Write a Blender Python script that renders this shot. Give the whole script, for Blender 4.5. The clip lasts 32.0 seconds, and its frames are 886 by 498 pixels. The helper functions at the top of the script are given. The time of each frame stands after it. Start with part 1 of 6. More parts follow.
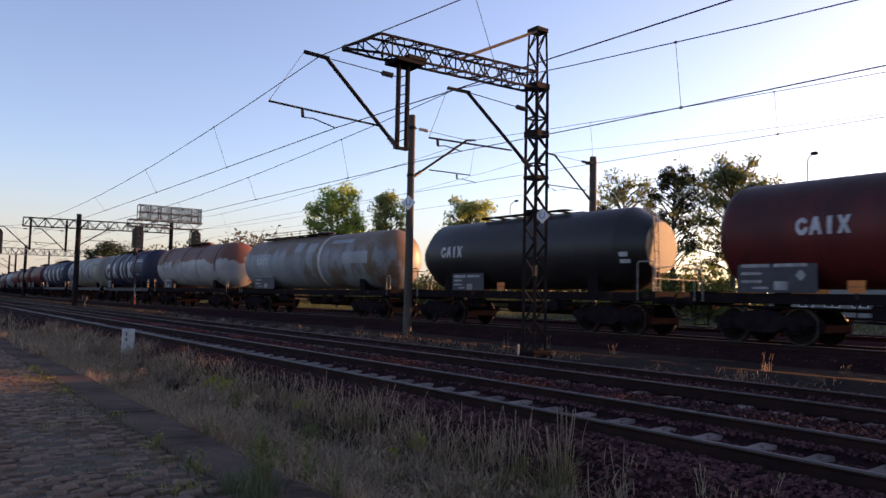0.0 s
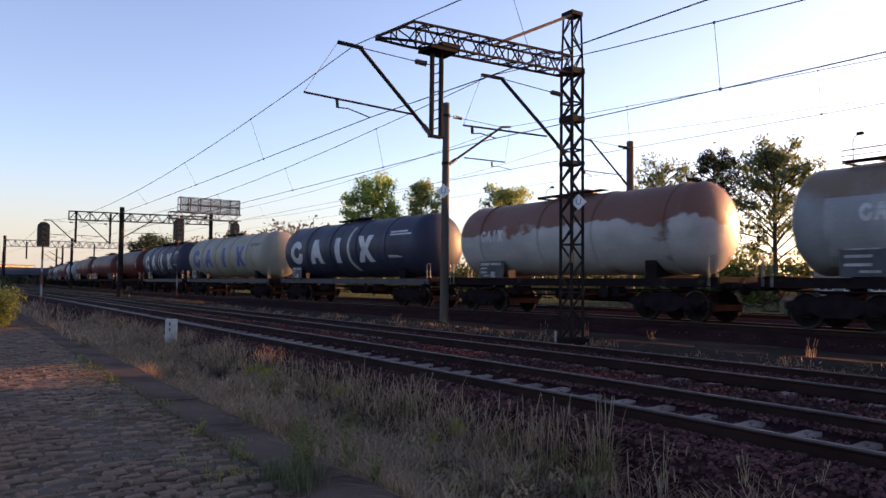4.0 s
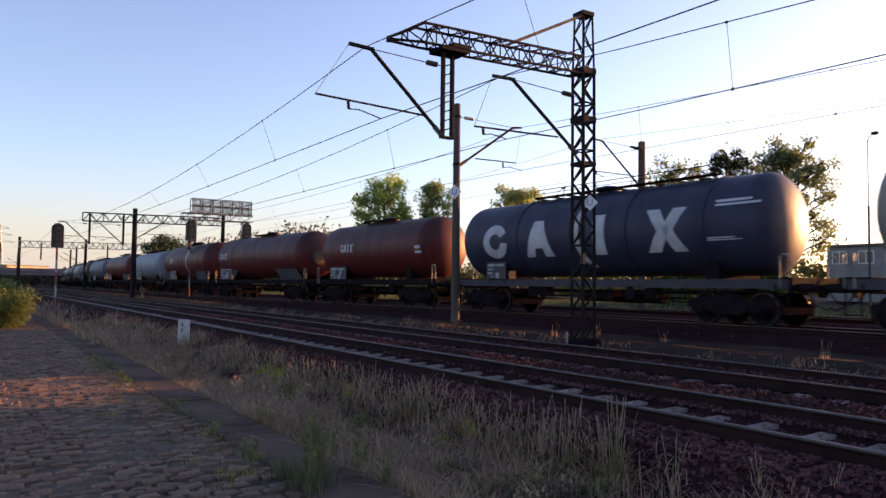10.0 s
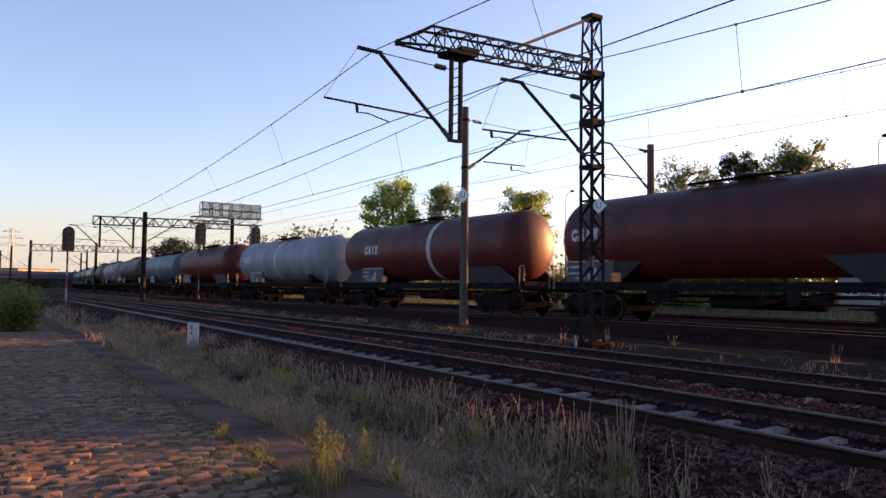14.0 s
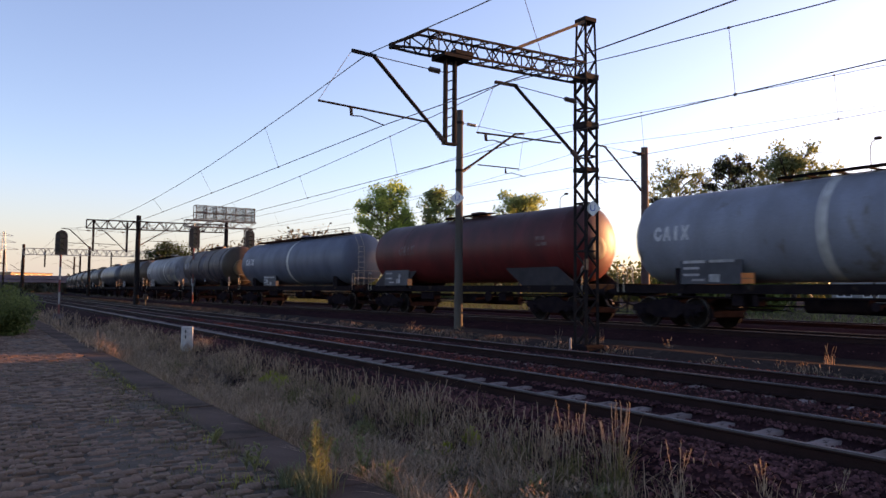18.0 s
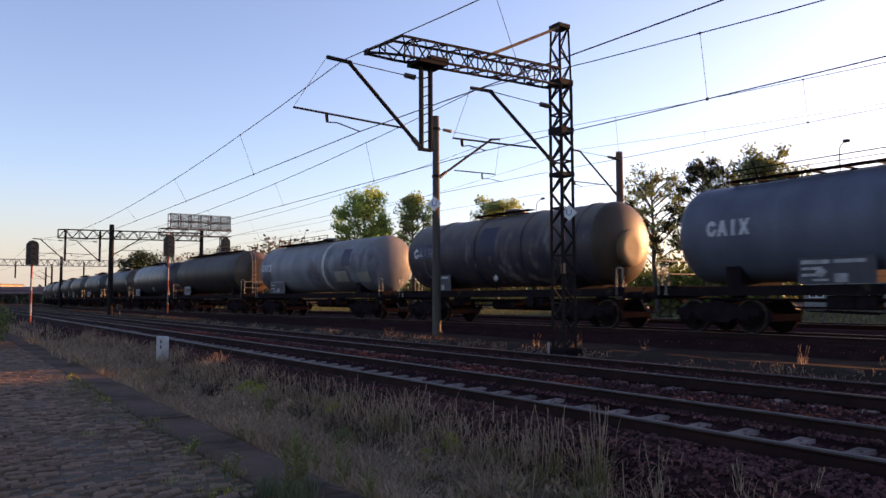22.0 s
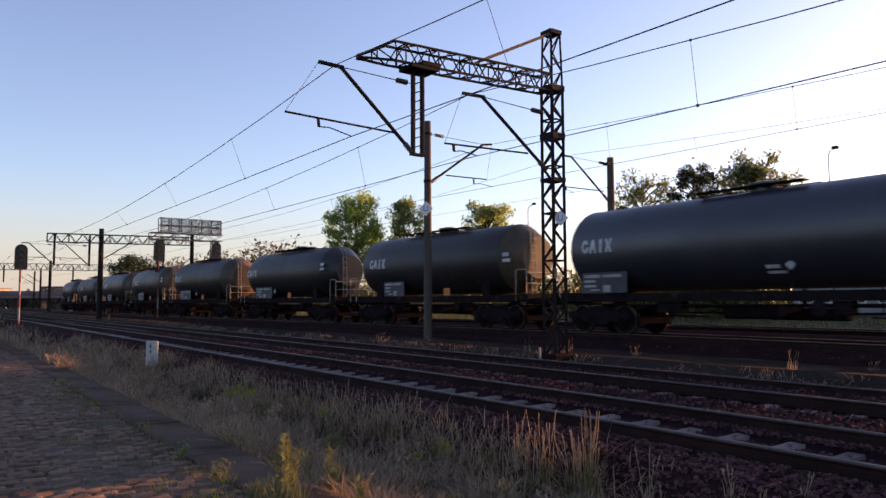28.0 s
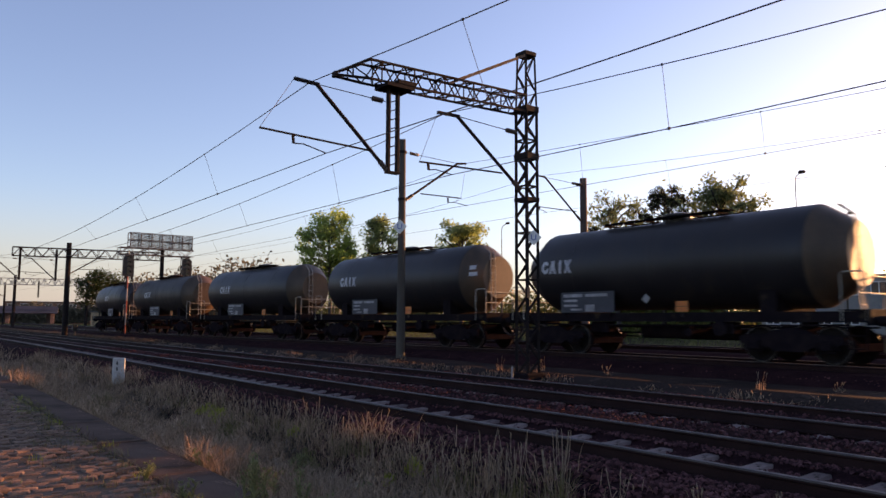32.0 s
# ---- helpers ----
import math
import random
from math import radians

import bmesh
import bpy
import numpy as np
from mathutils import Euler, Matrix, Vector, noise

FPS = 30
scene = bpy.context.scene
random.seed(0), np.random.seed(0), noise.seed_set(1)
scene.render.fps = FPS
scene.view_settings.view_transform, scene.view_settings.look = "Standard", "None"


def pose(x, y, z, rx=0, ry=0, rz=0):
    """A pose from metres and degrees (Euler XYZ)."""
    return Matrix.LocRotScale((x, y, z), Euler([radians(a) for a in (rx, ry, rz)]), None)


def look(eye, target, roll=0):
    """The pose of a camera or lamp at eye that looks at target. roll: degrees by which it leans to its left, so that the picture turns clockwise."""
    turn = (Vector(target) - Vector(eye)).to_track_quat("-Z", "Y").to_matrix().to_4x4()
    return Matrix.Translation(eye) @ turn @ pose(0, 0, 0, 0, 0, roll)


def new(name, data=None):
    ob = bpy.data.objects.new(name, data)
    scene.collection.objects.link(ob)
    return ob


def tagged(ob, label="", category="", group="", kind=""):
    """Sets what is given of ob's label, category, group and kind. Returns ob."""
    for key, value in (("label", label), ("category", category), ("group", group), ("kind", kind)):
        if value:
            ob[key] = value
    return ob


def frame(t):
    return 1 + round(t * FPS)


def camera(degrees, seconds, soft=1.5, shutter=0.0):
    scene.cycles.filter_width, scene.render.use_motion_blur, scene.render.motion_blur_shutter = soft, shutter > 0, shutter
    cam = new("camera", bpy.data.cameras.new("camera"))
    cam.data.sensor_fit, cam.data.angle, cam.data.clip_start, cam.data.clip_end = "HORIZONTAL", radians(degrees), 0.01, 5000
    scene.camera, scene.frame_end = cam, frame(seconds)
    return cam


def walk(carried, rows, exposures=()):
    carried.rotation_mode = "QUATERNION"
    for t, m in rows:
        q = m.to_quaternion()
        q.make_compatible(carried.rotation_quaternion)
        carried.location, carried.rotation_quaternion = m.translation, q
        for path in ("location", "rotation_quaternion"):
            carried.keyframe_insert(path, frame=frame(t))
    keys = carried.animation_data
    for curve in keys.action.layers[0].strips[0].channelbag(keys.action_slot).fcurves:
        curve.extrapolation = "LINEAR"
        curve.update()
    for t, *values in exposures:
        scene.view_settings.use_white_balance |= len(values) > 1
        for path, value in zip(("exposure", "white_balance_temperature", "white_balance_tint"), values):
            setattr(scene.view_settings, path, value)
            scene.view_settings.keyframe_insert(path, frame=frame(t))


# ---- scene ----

# ---------------------------------------------------------------- camera
EYE = (0.0, 0.0, 1.287)
cam = camera(62.4, 32.0, soft=1.5, shutter=0.35)
PATH = [(0, 93.799, -1.190, 53.434), (0.5, 93.543, -1.044, 53.615), (1, 93.292, -0.903, 54.065), (1.5, 93.068, -0.911, 54.715), (2, 92.934, -0.916,
        55.295), (2.5, 92.839, -0.844, 55.663), (3, 92.751, -0.743, 55.938), (3.5, 92.776, -0.598, 56.154), (5.5, 92.828, -0.908, 56.625), (6, 92.799, -1.052,
        56.588), (6.5, 92.835, -1.209, 56.603), (7, 92.877, -1.135, 56.730), (7.5, 92.906, -1.004, 56.804), (8, 92.921, -0.864, 56.819), (8.5, 92.933, -0.907,
        56.856), (9, 92.925, -0.883, 56.985), (9.5, 92.886, -0.787, 57.085), (10, 92.878, -0.650, 57.142), (10.5, 92.917, -0.457, 57.217), (11, 92.998,
        -0.447, 57.289), (11.5, 93.121, -0.550, 57.363), (12, 93.163, -0.526, 57.439), (12.5, 93.149, -0.605, 57.495), (13, 93.138, -0.614, 57.543), (13.5,
        93.163, -0.587, 57.646), (14, 93.121, -0.652, 57.803), (14.5, 93.097, -0.647, 57.957), (16.5, 93.120, -0.480, 57.775), (17, 93.182, -0.489, 57.669),
        (17.5, 93.270, -0.503, 57.575), (18, 93.359, -0.505, 57.383), (18.5, 93.445, -0.432, 57.200), (19, 93.503, -0.256, 57.117), (19.5, 93.537, -0.158,
        57.070), (20, 93.569, -0.230, 56.904), (20.5, 93.690, -0.122, 56.629), (21, 93.766, -0.002, 56.274), (21.5, 93.809, 0.204, 55.913), (22, 93.810,
        0.277, 55.670), (22.5, 93.818, 0.242, 55.517), (23, 93.840, 0.110, 55.410), (23.5, 93.835, 0.112, 55.383), (24, 93.919, -0.051, 55.375), (24.5,
        93.983, -0.119, 55.357), (25, 93.987, -0.032, 55.340), (25.5, 93.959, 0.057, 55.303), (27.5, 94.055, -0.024, 55.108), (28, 94.197, 0.185, 54.993),
        (28.5, 94.295, 0.257, 54.826), (29, 94.400, 0.197, 54.658), (29.5, 94.540, 0.019, 54.419), (30, 94.760, -0.074, 54.150), (30.5, 95.057, -0.052,
        53.892), (31, 95.291, -0.136, 53.588), (31.5, 95.510, -0.132, 53.236), (32, 95.632, -0.274, 52.884)]
walk(cam, [(t, pose(*EYE, rx, ry, rz)) for t, rx, ry, rz in PATH],
     exposures=[(t, ev + 0.38, 12200, 42) for t, ev in ((0, 1.58), (2, 1.74), (9, 1.78), (19, 1.74), (23, 1.66), (28, 1.58), (32, 1.48))])

# ---------------------------------------------------------------- light
SUN_AZ, SUN_EL = 5.0, 6.6          # degrees from +y towards +x, degrees above the horizon
world = bpy.data.worlds.new("evening_sky")
scene.world = world
world.use_nodes = True
wn = world.node_tree.nodes
sky = wn.new("ShaderNodeTexSky")
sky.sky_type = "NISHITA"
sky.sun_disc = False
sky.sun_elevation = radians(SUN_EL)
sky.sun_rotation = radians(SUN_AZ)
sky.air_density, sky.dust_density, sky.ozone_density = 0.9, 0.95, 4.5
wn["Background"].inputs["Strength"].default_value = 0.15
world.node_tree.links.new(sky.outputs["Color"], wn["Background"].inputs["Color"])
sun_data = bpy.data.lights.new("sun", "SUN")
sun_data.energy, sun_data.angle, sun_data.color = 2.5, radians(0.6), (1.0, 0.68, 0.4)
sun = new("sun", sun_data)
sun.matrix_world = look((0, 0, 0), (-math.sin(radians(SUN_AZ)) * math.cos(radians(SUN_EL)),
                                   -math.cos(radians(SUN_AZ)) * math.cos(radians(SUN_EL)), -math.sin(radians(SUN_EL))))


# ---------------------------------------------------------------- materials
def mat(name, c1, c2=None, rough=0.7, metal=0.0, scale=3.0, fine=60.0, bump=0.15, spread=0.12,
        stretch=(1, 1, 1), spots=None, spot_amount=0.42, spot_scale=2.0, per_object=0.0, spec=0.4, island=0.0, glow=None, top=None):
    """Two-scale procedural surface: c1/c2 mixed by broad noise, fine grain, optional third colour in spots."""
    m = bpy.data.materials.new(name)
    m.use_nodes = True
    n, l = m.node_tree.nodes, m.node_tree.links
    bsdf = n["Principled BSDF"]
    co = n.new("ShaderNodeTexCoord")
    mp = n.new("ShaderNodeMapping")
    mp.inputs["Scale"].default_value = stretch
    l.new(co.outputs["Object"], mp.inputs["Vector"])
    broad = n.new("ShaderNodeTexNoise")
    broad.inputs["Scale"].default_value, broad.inputs["Detail"].default_value = scale, 5
    l.new(mp.outputs["Vector"], broad.inputs["Vector"])
    grain = n.new("ShaderNodeTexNoise")
    grain.inputs["Scale"].default_value, grain.inputs["Detail"].default_value = fine, 3
    l.new(co.outputs["Object"], grain.inputs["Vector"])
    ramp = n.new("ShaderNodeMapRange")
    ramp.inputs["From Min"].default_value, ramp.inputs["From Max"].default_value = 0.35, 0.65
    l.new(broad.outputs["Fac"], ramp.inputs["Value"])
    mix = n.new("ShaderNodeMixRGB")
    mix.inputs["Color1"].default_value, mix.inputs["Color2"].default_value = (*c1, 1), (*(c2 or c1), 1)
    l.new(ramp.outputs["Result"], mix.inputs["Fac"])
    col = mix.outputs["Color"]
    if spots:
        sn = n.new("ShaderNodeTexNoise")
        sn.inputs["Scale"].default_value, sn.inputs["Detail"].default_value = spot_scale, 7
        sn.inputs["Roughness"].default_value = 0.62
        l.new(mp.outputs["Vector"], sn.inputs["Vector"])
        sr = n.new("ShaderNodeMapRange")
        sr.inputs["From Min"].default_value, sr.inputs["From Max"].default_value = 1 - spot_amount, 1.06 - spot_amount
        l.new(sn.outputs["Fac"], sr.inputs["Value"])
        m2 = n.new("ShaderNodeMixRGB")
        m2.inputs["Color2"].default_value = (*spots, 1)
        l.new(sr.outputs["Result"], m2.inputs["Fac"])
        l.new(col, m2.inputs["Color1"])
        col = m2.outputs["Color"]
    if top:
        # dust and soot settled on the upper side: colour, height where it begins and is full, raggedness, strength
        tc, z0, z1, ragged, strength = top
        sep = n.new("ShaderNodeSeparateXYZ")
        l.new(co.outputs["Object"], sep.inputs["Vector"])
        wob = n.new("ShaderNodeMath")
        wob.operation = "MULTIPLY_ADD"
        wob.inputs[1].default_value = ragged
        l.new(broad.outputs["Fac"], wob.inputs[0])
        l.new(sep.outputs["Z"], wob.inputs[2])
        tr_ = n.new("ShaderNodeMapRange")
        tr_.inputs["From Min"].default_value, tr_.inputs["From Max"].default_value = z0 + ragged / 2, z1 + ragged / 2
        tr_.inputs["To Max"].default_value = strength
        l.new(wob.outputs["Value"], tr_.inputs["Value"])
        m3 = n.new("ShaderNodeMixRGB")
        m3.inputs["Color2"].default_value = (*tc, 1)
        l.new(tr_.outputs["Result"], m3.inputs["Fac"])
        l.new(col, m3.inputs["Color1"])
        col = m3.outputs["Color"]
    val = n.new("ShaderNodeMapRange")
    val.inputs["To Min"].default_value, val.inputs["To Max"].default_value = 1 - 2 * spread, 1 + 2 * spread
    l.new(grain.outputs["Fac"], val.inputs["Value"])
    hsv = n.new("ShaderNodeHueSaturation")
    l.new(col, hsv.inputs["Color"])
    out = val.outputs["Result"]
    if per_object or island:
        if island:
            info = n.new("ShaderNodeNewGeometry").outputs["Random Per Island"]
        else:
            info = n.new("ShaderNodeObjectInfo").outputs["Random"]
        pr = n.new("ShaderNodeMapRange")
        k = per_object or island
        pr.inputs["To Min"].default_value, pr.inputs["To Max"].default_value = 1 - k, 1 + k
        l.new(info, pr.inputs["Value"])
        mul = n.new("ShaderNodeMath")
        mul.operation = "MULTIPLY"
        l.new(out, mul.inputs[0])
        l.new(pr.outputs["Result"], mul.inputs[1])
        out = mul.outputs["Value"]
    l.new(out, hsv.inputs["Value"])
    l.new(hsv.outputs["Color"], bsdf.inputs["Base Color"])
    rr = n.new("ShaderNodeMapRange")
    rr.inputs["To Min"].default_value, rr.inputs["To Max"].default_value = max(0.02, rough - 0.12), min(1, rough + 0.12)
    l.new(broad.outputs["Fac"], rr.inputs["Value"])
    l.new(rr.outputs["Result"], bsdf.inputs["Roughness"])
    bsdf.inputs["Metallic"].default_value = metal
    bsdf.inputs["Specular IOR Level"].default_value = spec
    if bump:
        bp = n.new("ShaderNodeBump")
        bp.inputs["Strength"].default_value, bp.inputs["Distance"].default_value = bump, 0.02
        l.new(grain.outputs["Fac"], bp.inputs["Height"])
        l.new(bp.outputs["Normal"], bsdf.inputs["Normal"])
    if glow:
        bsdf.inputs["Emission Color"].default_value = (*glow[:3], 1)
        bsdf.inputs["Emission Strength"].default_value = glow[3]
    return m


def leaf_mat(name, c1, c2, through_light=0.35):
    """Foliage: diffuse with some light passing through, varied leaf by leaf."""
    m = bpy.data.materials.new(name)
    m.use_nodes = True
    n, l = m.node_tree.nodes, m.node_tree.links
    bsdf = n["Principled BSDF"]
    bsdf.inputs["Roughness"].default_value = 0.65
    bsdf.inputs["Specular IOR Level"].default_value = 0.06
    geo = n.new("ShaderNodeNewGeometry")
    mix = n.new("ShaderNodeMixRGB")
    mix.inputs["Color1"].default_value, mix.inputs["Color2"].default_value = (*c1, 1), (*c2, 1)
    l.new(geo.outputs["Random Per Island"], mix.inputs["Fac"])
    l.new(mix.outputs["Color"], bsdf.inputs["Base Color"])
    tr = n.new("ShaderNodeBsdfTranslucent")
    l.new(mix.outputs["Color"], tr.inputs["Color"])
    ms = n.new("ShaderNodeMixShader")
    ms.inputs["Fac"].default_value = through_light
    l.new(bsdf.outputs["BSDF"], ms.inputs[1])
    l.new(tr.outputs["BSDF"], ms.inputs[2])
    l.new(ms.outputs["Shader"], n["Material Output"].inputs["Surface"])
    return m


# ---------------------------------------------------------------- mesh building
class Mesh:
    """Collects vertices and faces of one part."""

    def __init__(self):
        self.v, self.f = [], []

    def add(self, verts, faces):
        k = len(self.v)
        self.v.extend(tuple(p) for p in verts)
        self.f.extend(tuple(i + k for i in f) for f in faces)
        return self

    def box(self, c, s, b=0.0, m=None):
        """A box with chamfered edges b: centre c, size s, turned by the matrix m about its centre."""
        hx, hy, hz = (a / 2 for a in s)
        b = min(b, hx * 0.8, hy * 0.8, hz * 0.8)
        if b <= 0:
            vs = [(x * hx, y * hy, z * hz) for x in (-1, 1) for y in (-1, 1) for z in (-1, 1)]
            fs = [(0, 1, 3, 2), (4, 6, 7, 5), (0, 4, 5, 1), (2, 3, 7, 6), (0, 2, 6, 4), (1, 5, 7, 3)]
        else:
            vs, idx = [], {}
            for x in (-1, 1):
                for y in (-1, 1):
                    for z in (-1, 1):
                        for a in range(3):
                            p = [x * hx, y * hy, z * hz]
                            for q in range(3):
                                if q != a:
                                    p[q] -= b * (x, y, z)[q]
                            idx[x, y, z, a] = len(vs)
                            vs.append(tuple(p))
            fs = []
            for a in range(3):
                o = [q for q in range(3) if q != a]
                for s_ in (-1, 1):
                    ring = []
                    for p, q in ((-1, -1), (1, -1), (1, 1), (-1, 1)):
                        k = [0, 0, 0]
                        k[a], k[o[0]], k[o[1]] = s_, p, q
                        ring.append(idx[(*k, a)])
                    fs.append(ring if (s_ > 0) == (a != 1) else ring[::-1])
            for a in range(3):
                o = [q for q in range(3) if q != a]
                for p in (-1, 1):
                    for q in (-1, 1):
                        k0, k1 = [0, 0, 0], [0, 0, 0]
                        k0[a], k0[o[0]], k0[o[1]] = -1, p, q
                        k1[a], k1[o[0]], k1[o[1]] = 1, p, q
                        fs.append([idx[(*k0, o[0])], idx[(*k1, o[0])], idx[(*k1, o[1])], idx[(*k0, o[1])]])
            for x in (-1, 1):
                for y in (-1, 1):
                    for z in (-1, 1):
                        fs.append([idx[x, y, z, a] for a in range(3)])
        if m is not None:
            vs = [m @ Vector(p) for p in vs]
        return self.add([(p[0] + c[0], p[1] + c[1], p[2] + c[2]) for p in vs], fs)

    def cyl(self, a, b, r, n=10, r2=None, caps=True):
        a, b = Vector(a), Vector(b)
        d = (b - a).normalized()
        u = d.orthogonal().normalized()
        w = d.cross(u)
        r2 = r if r2 is None else r2
        vs = [a + (u * math.cos(6.28318 * i / n) + w * math.sin(6.28318 * i / n)) * r for i in range(n)]
        vs += [b + (u * math.cos(6.28318 * i / n) + w * math.sin(6.28318 * i / n)) * r2 for i in range(n)]
        fs = [(i, (i + 1) % n, n + (i + 1) % n, n + i) for i in range(n)]
        if caps:
            fs += [tuple(range(n))[::-1], tuple(range(n, 2 * n))]
        return self.add(vs, fs)

    def bar(self, a, b, w, h=None):
        """A straight square bar from a to b."""
        a, b = Vector(a), Vector(b)
        d = b - a
        q = d.to_track_quat("X", "Z").to_matrix()
        return self.box((a + b) / 2, (d.length, w, h or w), 0, q)

    def tube(self, pts, r, n=6):
        pts = [Vector(p) for p in pts]
        k = len(self.v)
        for i, p in enumerate(pts):
            d = (pts[min(i + 1, len(pts) - 1)] - pts[max(i - 1, 0)]).normalized()
            u = d.cross(Vector((0, 0, 1)))
            u = u.normalized() if u.length > 1e-4 else Vector((1, 0, 0))
            w = d.cross(u)
            for j in range(n):
                self.v.append(tuple(p + (u * math.cos(6.28318 * j / n) + w * math.sin(6.28318 * j / n)) * r))
        for i in range(len(pts) - 1):
            for j in range(n):
                self.f.append((k + i * n + j, k + i * n + (j + 1) % n, k + (i + 1) * n + (j + 1) % n, k + (i + 1) * n + j))
        self.f.append(tuple(k + j for j in range(n))[::-1])
        self.f.append(tuple(k + (len(pts) - 1) * n + j for j in range(n)))
        return self

    def spin(self, prof, c=(0, 0, 0), axis="x", n=48, caps=False):
        """A solid of revolution about x (or z): prof is a run of (along, radius)."""
        k = len(self.v)
        for a, r in prof:
            for j in range(n):
                p, q = r * math.cos(6.28318 * j / n), r * math.sin(6.28318 * j / n)
                o = (a, p, q) if axis == "x" else ((p, a, q) if axis == "y" else (p, q, a))
                self.v.append((o[0] + c[0], o[1] + c[1], o[2] + c[2]))
        for i in range(len(prof) - 1):
            for j in range(n):
                self.f.append((k + i * n + j, k + i * n + (j + 1) % n, k + (i + 1) * n + (j + 1) % n, k + (i + 1) * n + j))
        for i in (0, len(prof) - 1) if caps else ():
            if prof[i][1] > 1e-4:
                self.f.append(tuple(k + i * n + j for j in range(n)))
        return self

    def data(self, name, material, smooth=None):
        me = bpy.data.meshes.new(name)
        me.from_pydata(self.v, [], self.f)
        if material:
            me.materials.append(material)
        if smooth:
            me.polygons.foreach_set("use_smooth", [True] * len(me.polygons))
            me.set_sharp_from_angle(angle=radians(smooth))
        me.update()
        return me


def part(name, ms, material, parent, label="", smooth=35):
    """Links what ms holds as one mesh object under a thing or a part."""
    ob = new(name, ms.data(name, material, smooth) if isinstance(ms, Mesh) else ms)
    ob.parent = parent
    if label:
        ob["label"] = label
    return ob


def thing(name, label, category, m=None, group="", kind="", ms=None, material=None, smooth=35):
    ob = new(name, ms.data(name, material, smooth) if ms else None)
    if m is not None:
        ob.matrix_world = m
    return tagged(ob, label, category, group, kind)


# ---------------------------------------------------------------- plan
def y_first(x):
    return 6.905 - 4.5e-5 * x * x


def y_second(x):
    return 10.805 - 4.5e-5 * x * x


TRAIN_X = (-260, -200, -165, -135, -106, -76, -55, -40, -20, 0, 20, 60)
TRAIN_Y = (25.5, 20.2, 18, 16.73, 16.09, 16.45, 16.62, 17.77, 18.87, 19.11, 19.8, 21.2)
TRAIN_S = [float(v) for v in np.gradient(TRAIN_Y, TRAIN_X)]


def y_train(x):
    """The middle of the train's curving track."""
    if x <= -260:
        return TRAIN_Y[0] + (x + 260) * TRAIN_S[0]
    i = max(k for k in range(len(TRAIN_X) - 1) if TRAIN_X[k] <= x or k == 0)
    h = TRAIN_X[i + 1] - TRAIN_X[i]
    u = (x - TRAIN_X[i]) / h
    return ((1 + 2 * u) * (1 - u) ** 2 * TRAIN_Y[i] + u * (1 - u) ** 2 * h * TRAIN_S[i]
            + u * u * (3 - 2 * u) * TRAIN_Y[i + 1] + u * u * (u - 1) * h * TRAIN_S[i + 1])


def y_fourth(x):
    return y_train(x) + 6.0


Z_TRAIN = 0.27
Z_PLAT = -0.27


def ground_z(x, y):
    """Height of the bare ground."""
    if y < 2.84:
        z = -0.36
    elif y < 13.2:
        z = -0.36 - 0.2 * min(1.0, (y - 2.84) / 0.35)
    else:
        z = -0.56 + 0.44 * min(1.0, (y - 13.2) / 1.2)
    z += 0.035 * noise.noise((x * 0.35, y * 0.35, 3.1)) + (0.02 * noise.noise((x * 1.7, y * 1.7, 0.3)) if abs(x) < 120 else 0)
    if y > 40:
        z += min(0.5, (y - 40) * 0.01)
    return z


SOIL = mat("soil_dry_grass", (0.05, 0.029, 0.025), (0.034, 0.021, 0.018), rough=1.0, spec=0.03, scale=0.6, fine=14, bump=0.6, spread=0.25, spots=(0.072, 0.044, 0.035), spot_scale=1.2, spot_amount=0.42)
BALLAST = mat("ballast_bed", (0.042, 0.0142, 0.0152), (0.027, 0.0095, 0.011), rough=1.0, spec=0.02, scale=1.5, fine=22, bump=1.0, spread=0.35)
STONE = mat("ballast_stone", (0.125, 0.044, 0.045), (0.058, 0.021, 0.0225), rough=0.95, spec=0.04, scale=4, fine=40, bump=0.4, spread=0.2, island=0.65)
CONCRETE = mat("sleeper_concrete", (0.235, 0.158, 0.146), (0.14, 0.095, 0.088), rough=0.95, spec=0.1, scale=3, fine=50, bump=0.3, spots=(0.045, 0.03, 0.024), spot_scale=5, spot_amount=0.47, per_object=0.3)
RUST = mat("rail_rust", (0.034, 0.0125, 0.0115), (0.024, 0.0095, 0.009), spec=0.1, rough=0.85, scale=2, fine=50, bump=0.3)
RAILTOP = mat("rail_head_polished", (0.066, 0.045, 0.04), (0.034, 0.024, 0.022), rough=0.55, metal=0.2, scale=5, fine=80, bump=0.05)
STEELDARK = mat("mast_dark_paint", (0.0135, 0.0092, 0.0098), (0.022, 0.0135, 0.0125), spec=0.15, rough=0.8, scale=2.5, fine=40, bump=0.25, spots=(0.055, 0.026, 0.017), spot_amount=0.39, spot_scale=3)
POLE = mat("concrete_pole", (0.085, 0.068, 0.055), (0.06, 0.048, 0.04), rough=0.9, scale=2, fine=30, bump=0.4, stretch=(1, 1, 0.15))
WIRE = mat("wire_oxidised", (0.06, 0.05, 0.05), rough=0.6, metal=0.6, bump=0)
PORCELAIN = mat("insulator_brown", (0.09, 0.045, 0.03), rough=0.3, bump=0)
WHITE = mat("white_paint_worn", (0.72, 0.71, 0.68), (0.6, 0.58, 0.54), rough=0.6, scale=4, fine=40, bump=0.1)
BLACK = mat("black_enamel", (0.012, 0.012, 0.013), (0.02, 0.019, 0.018), rough=0.5, scale=4)
REDPAINT = mat("red_paint_worn", (0.45, 0.05, 0.03), (0.36, 0.05, 0.035), rough=0.6, scale=5)
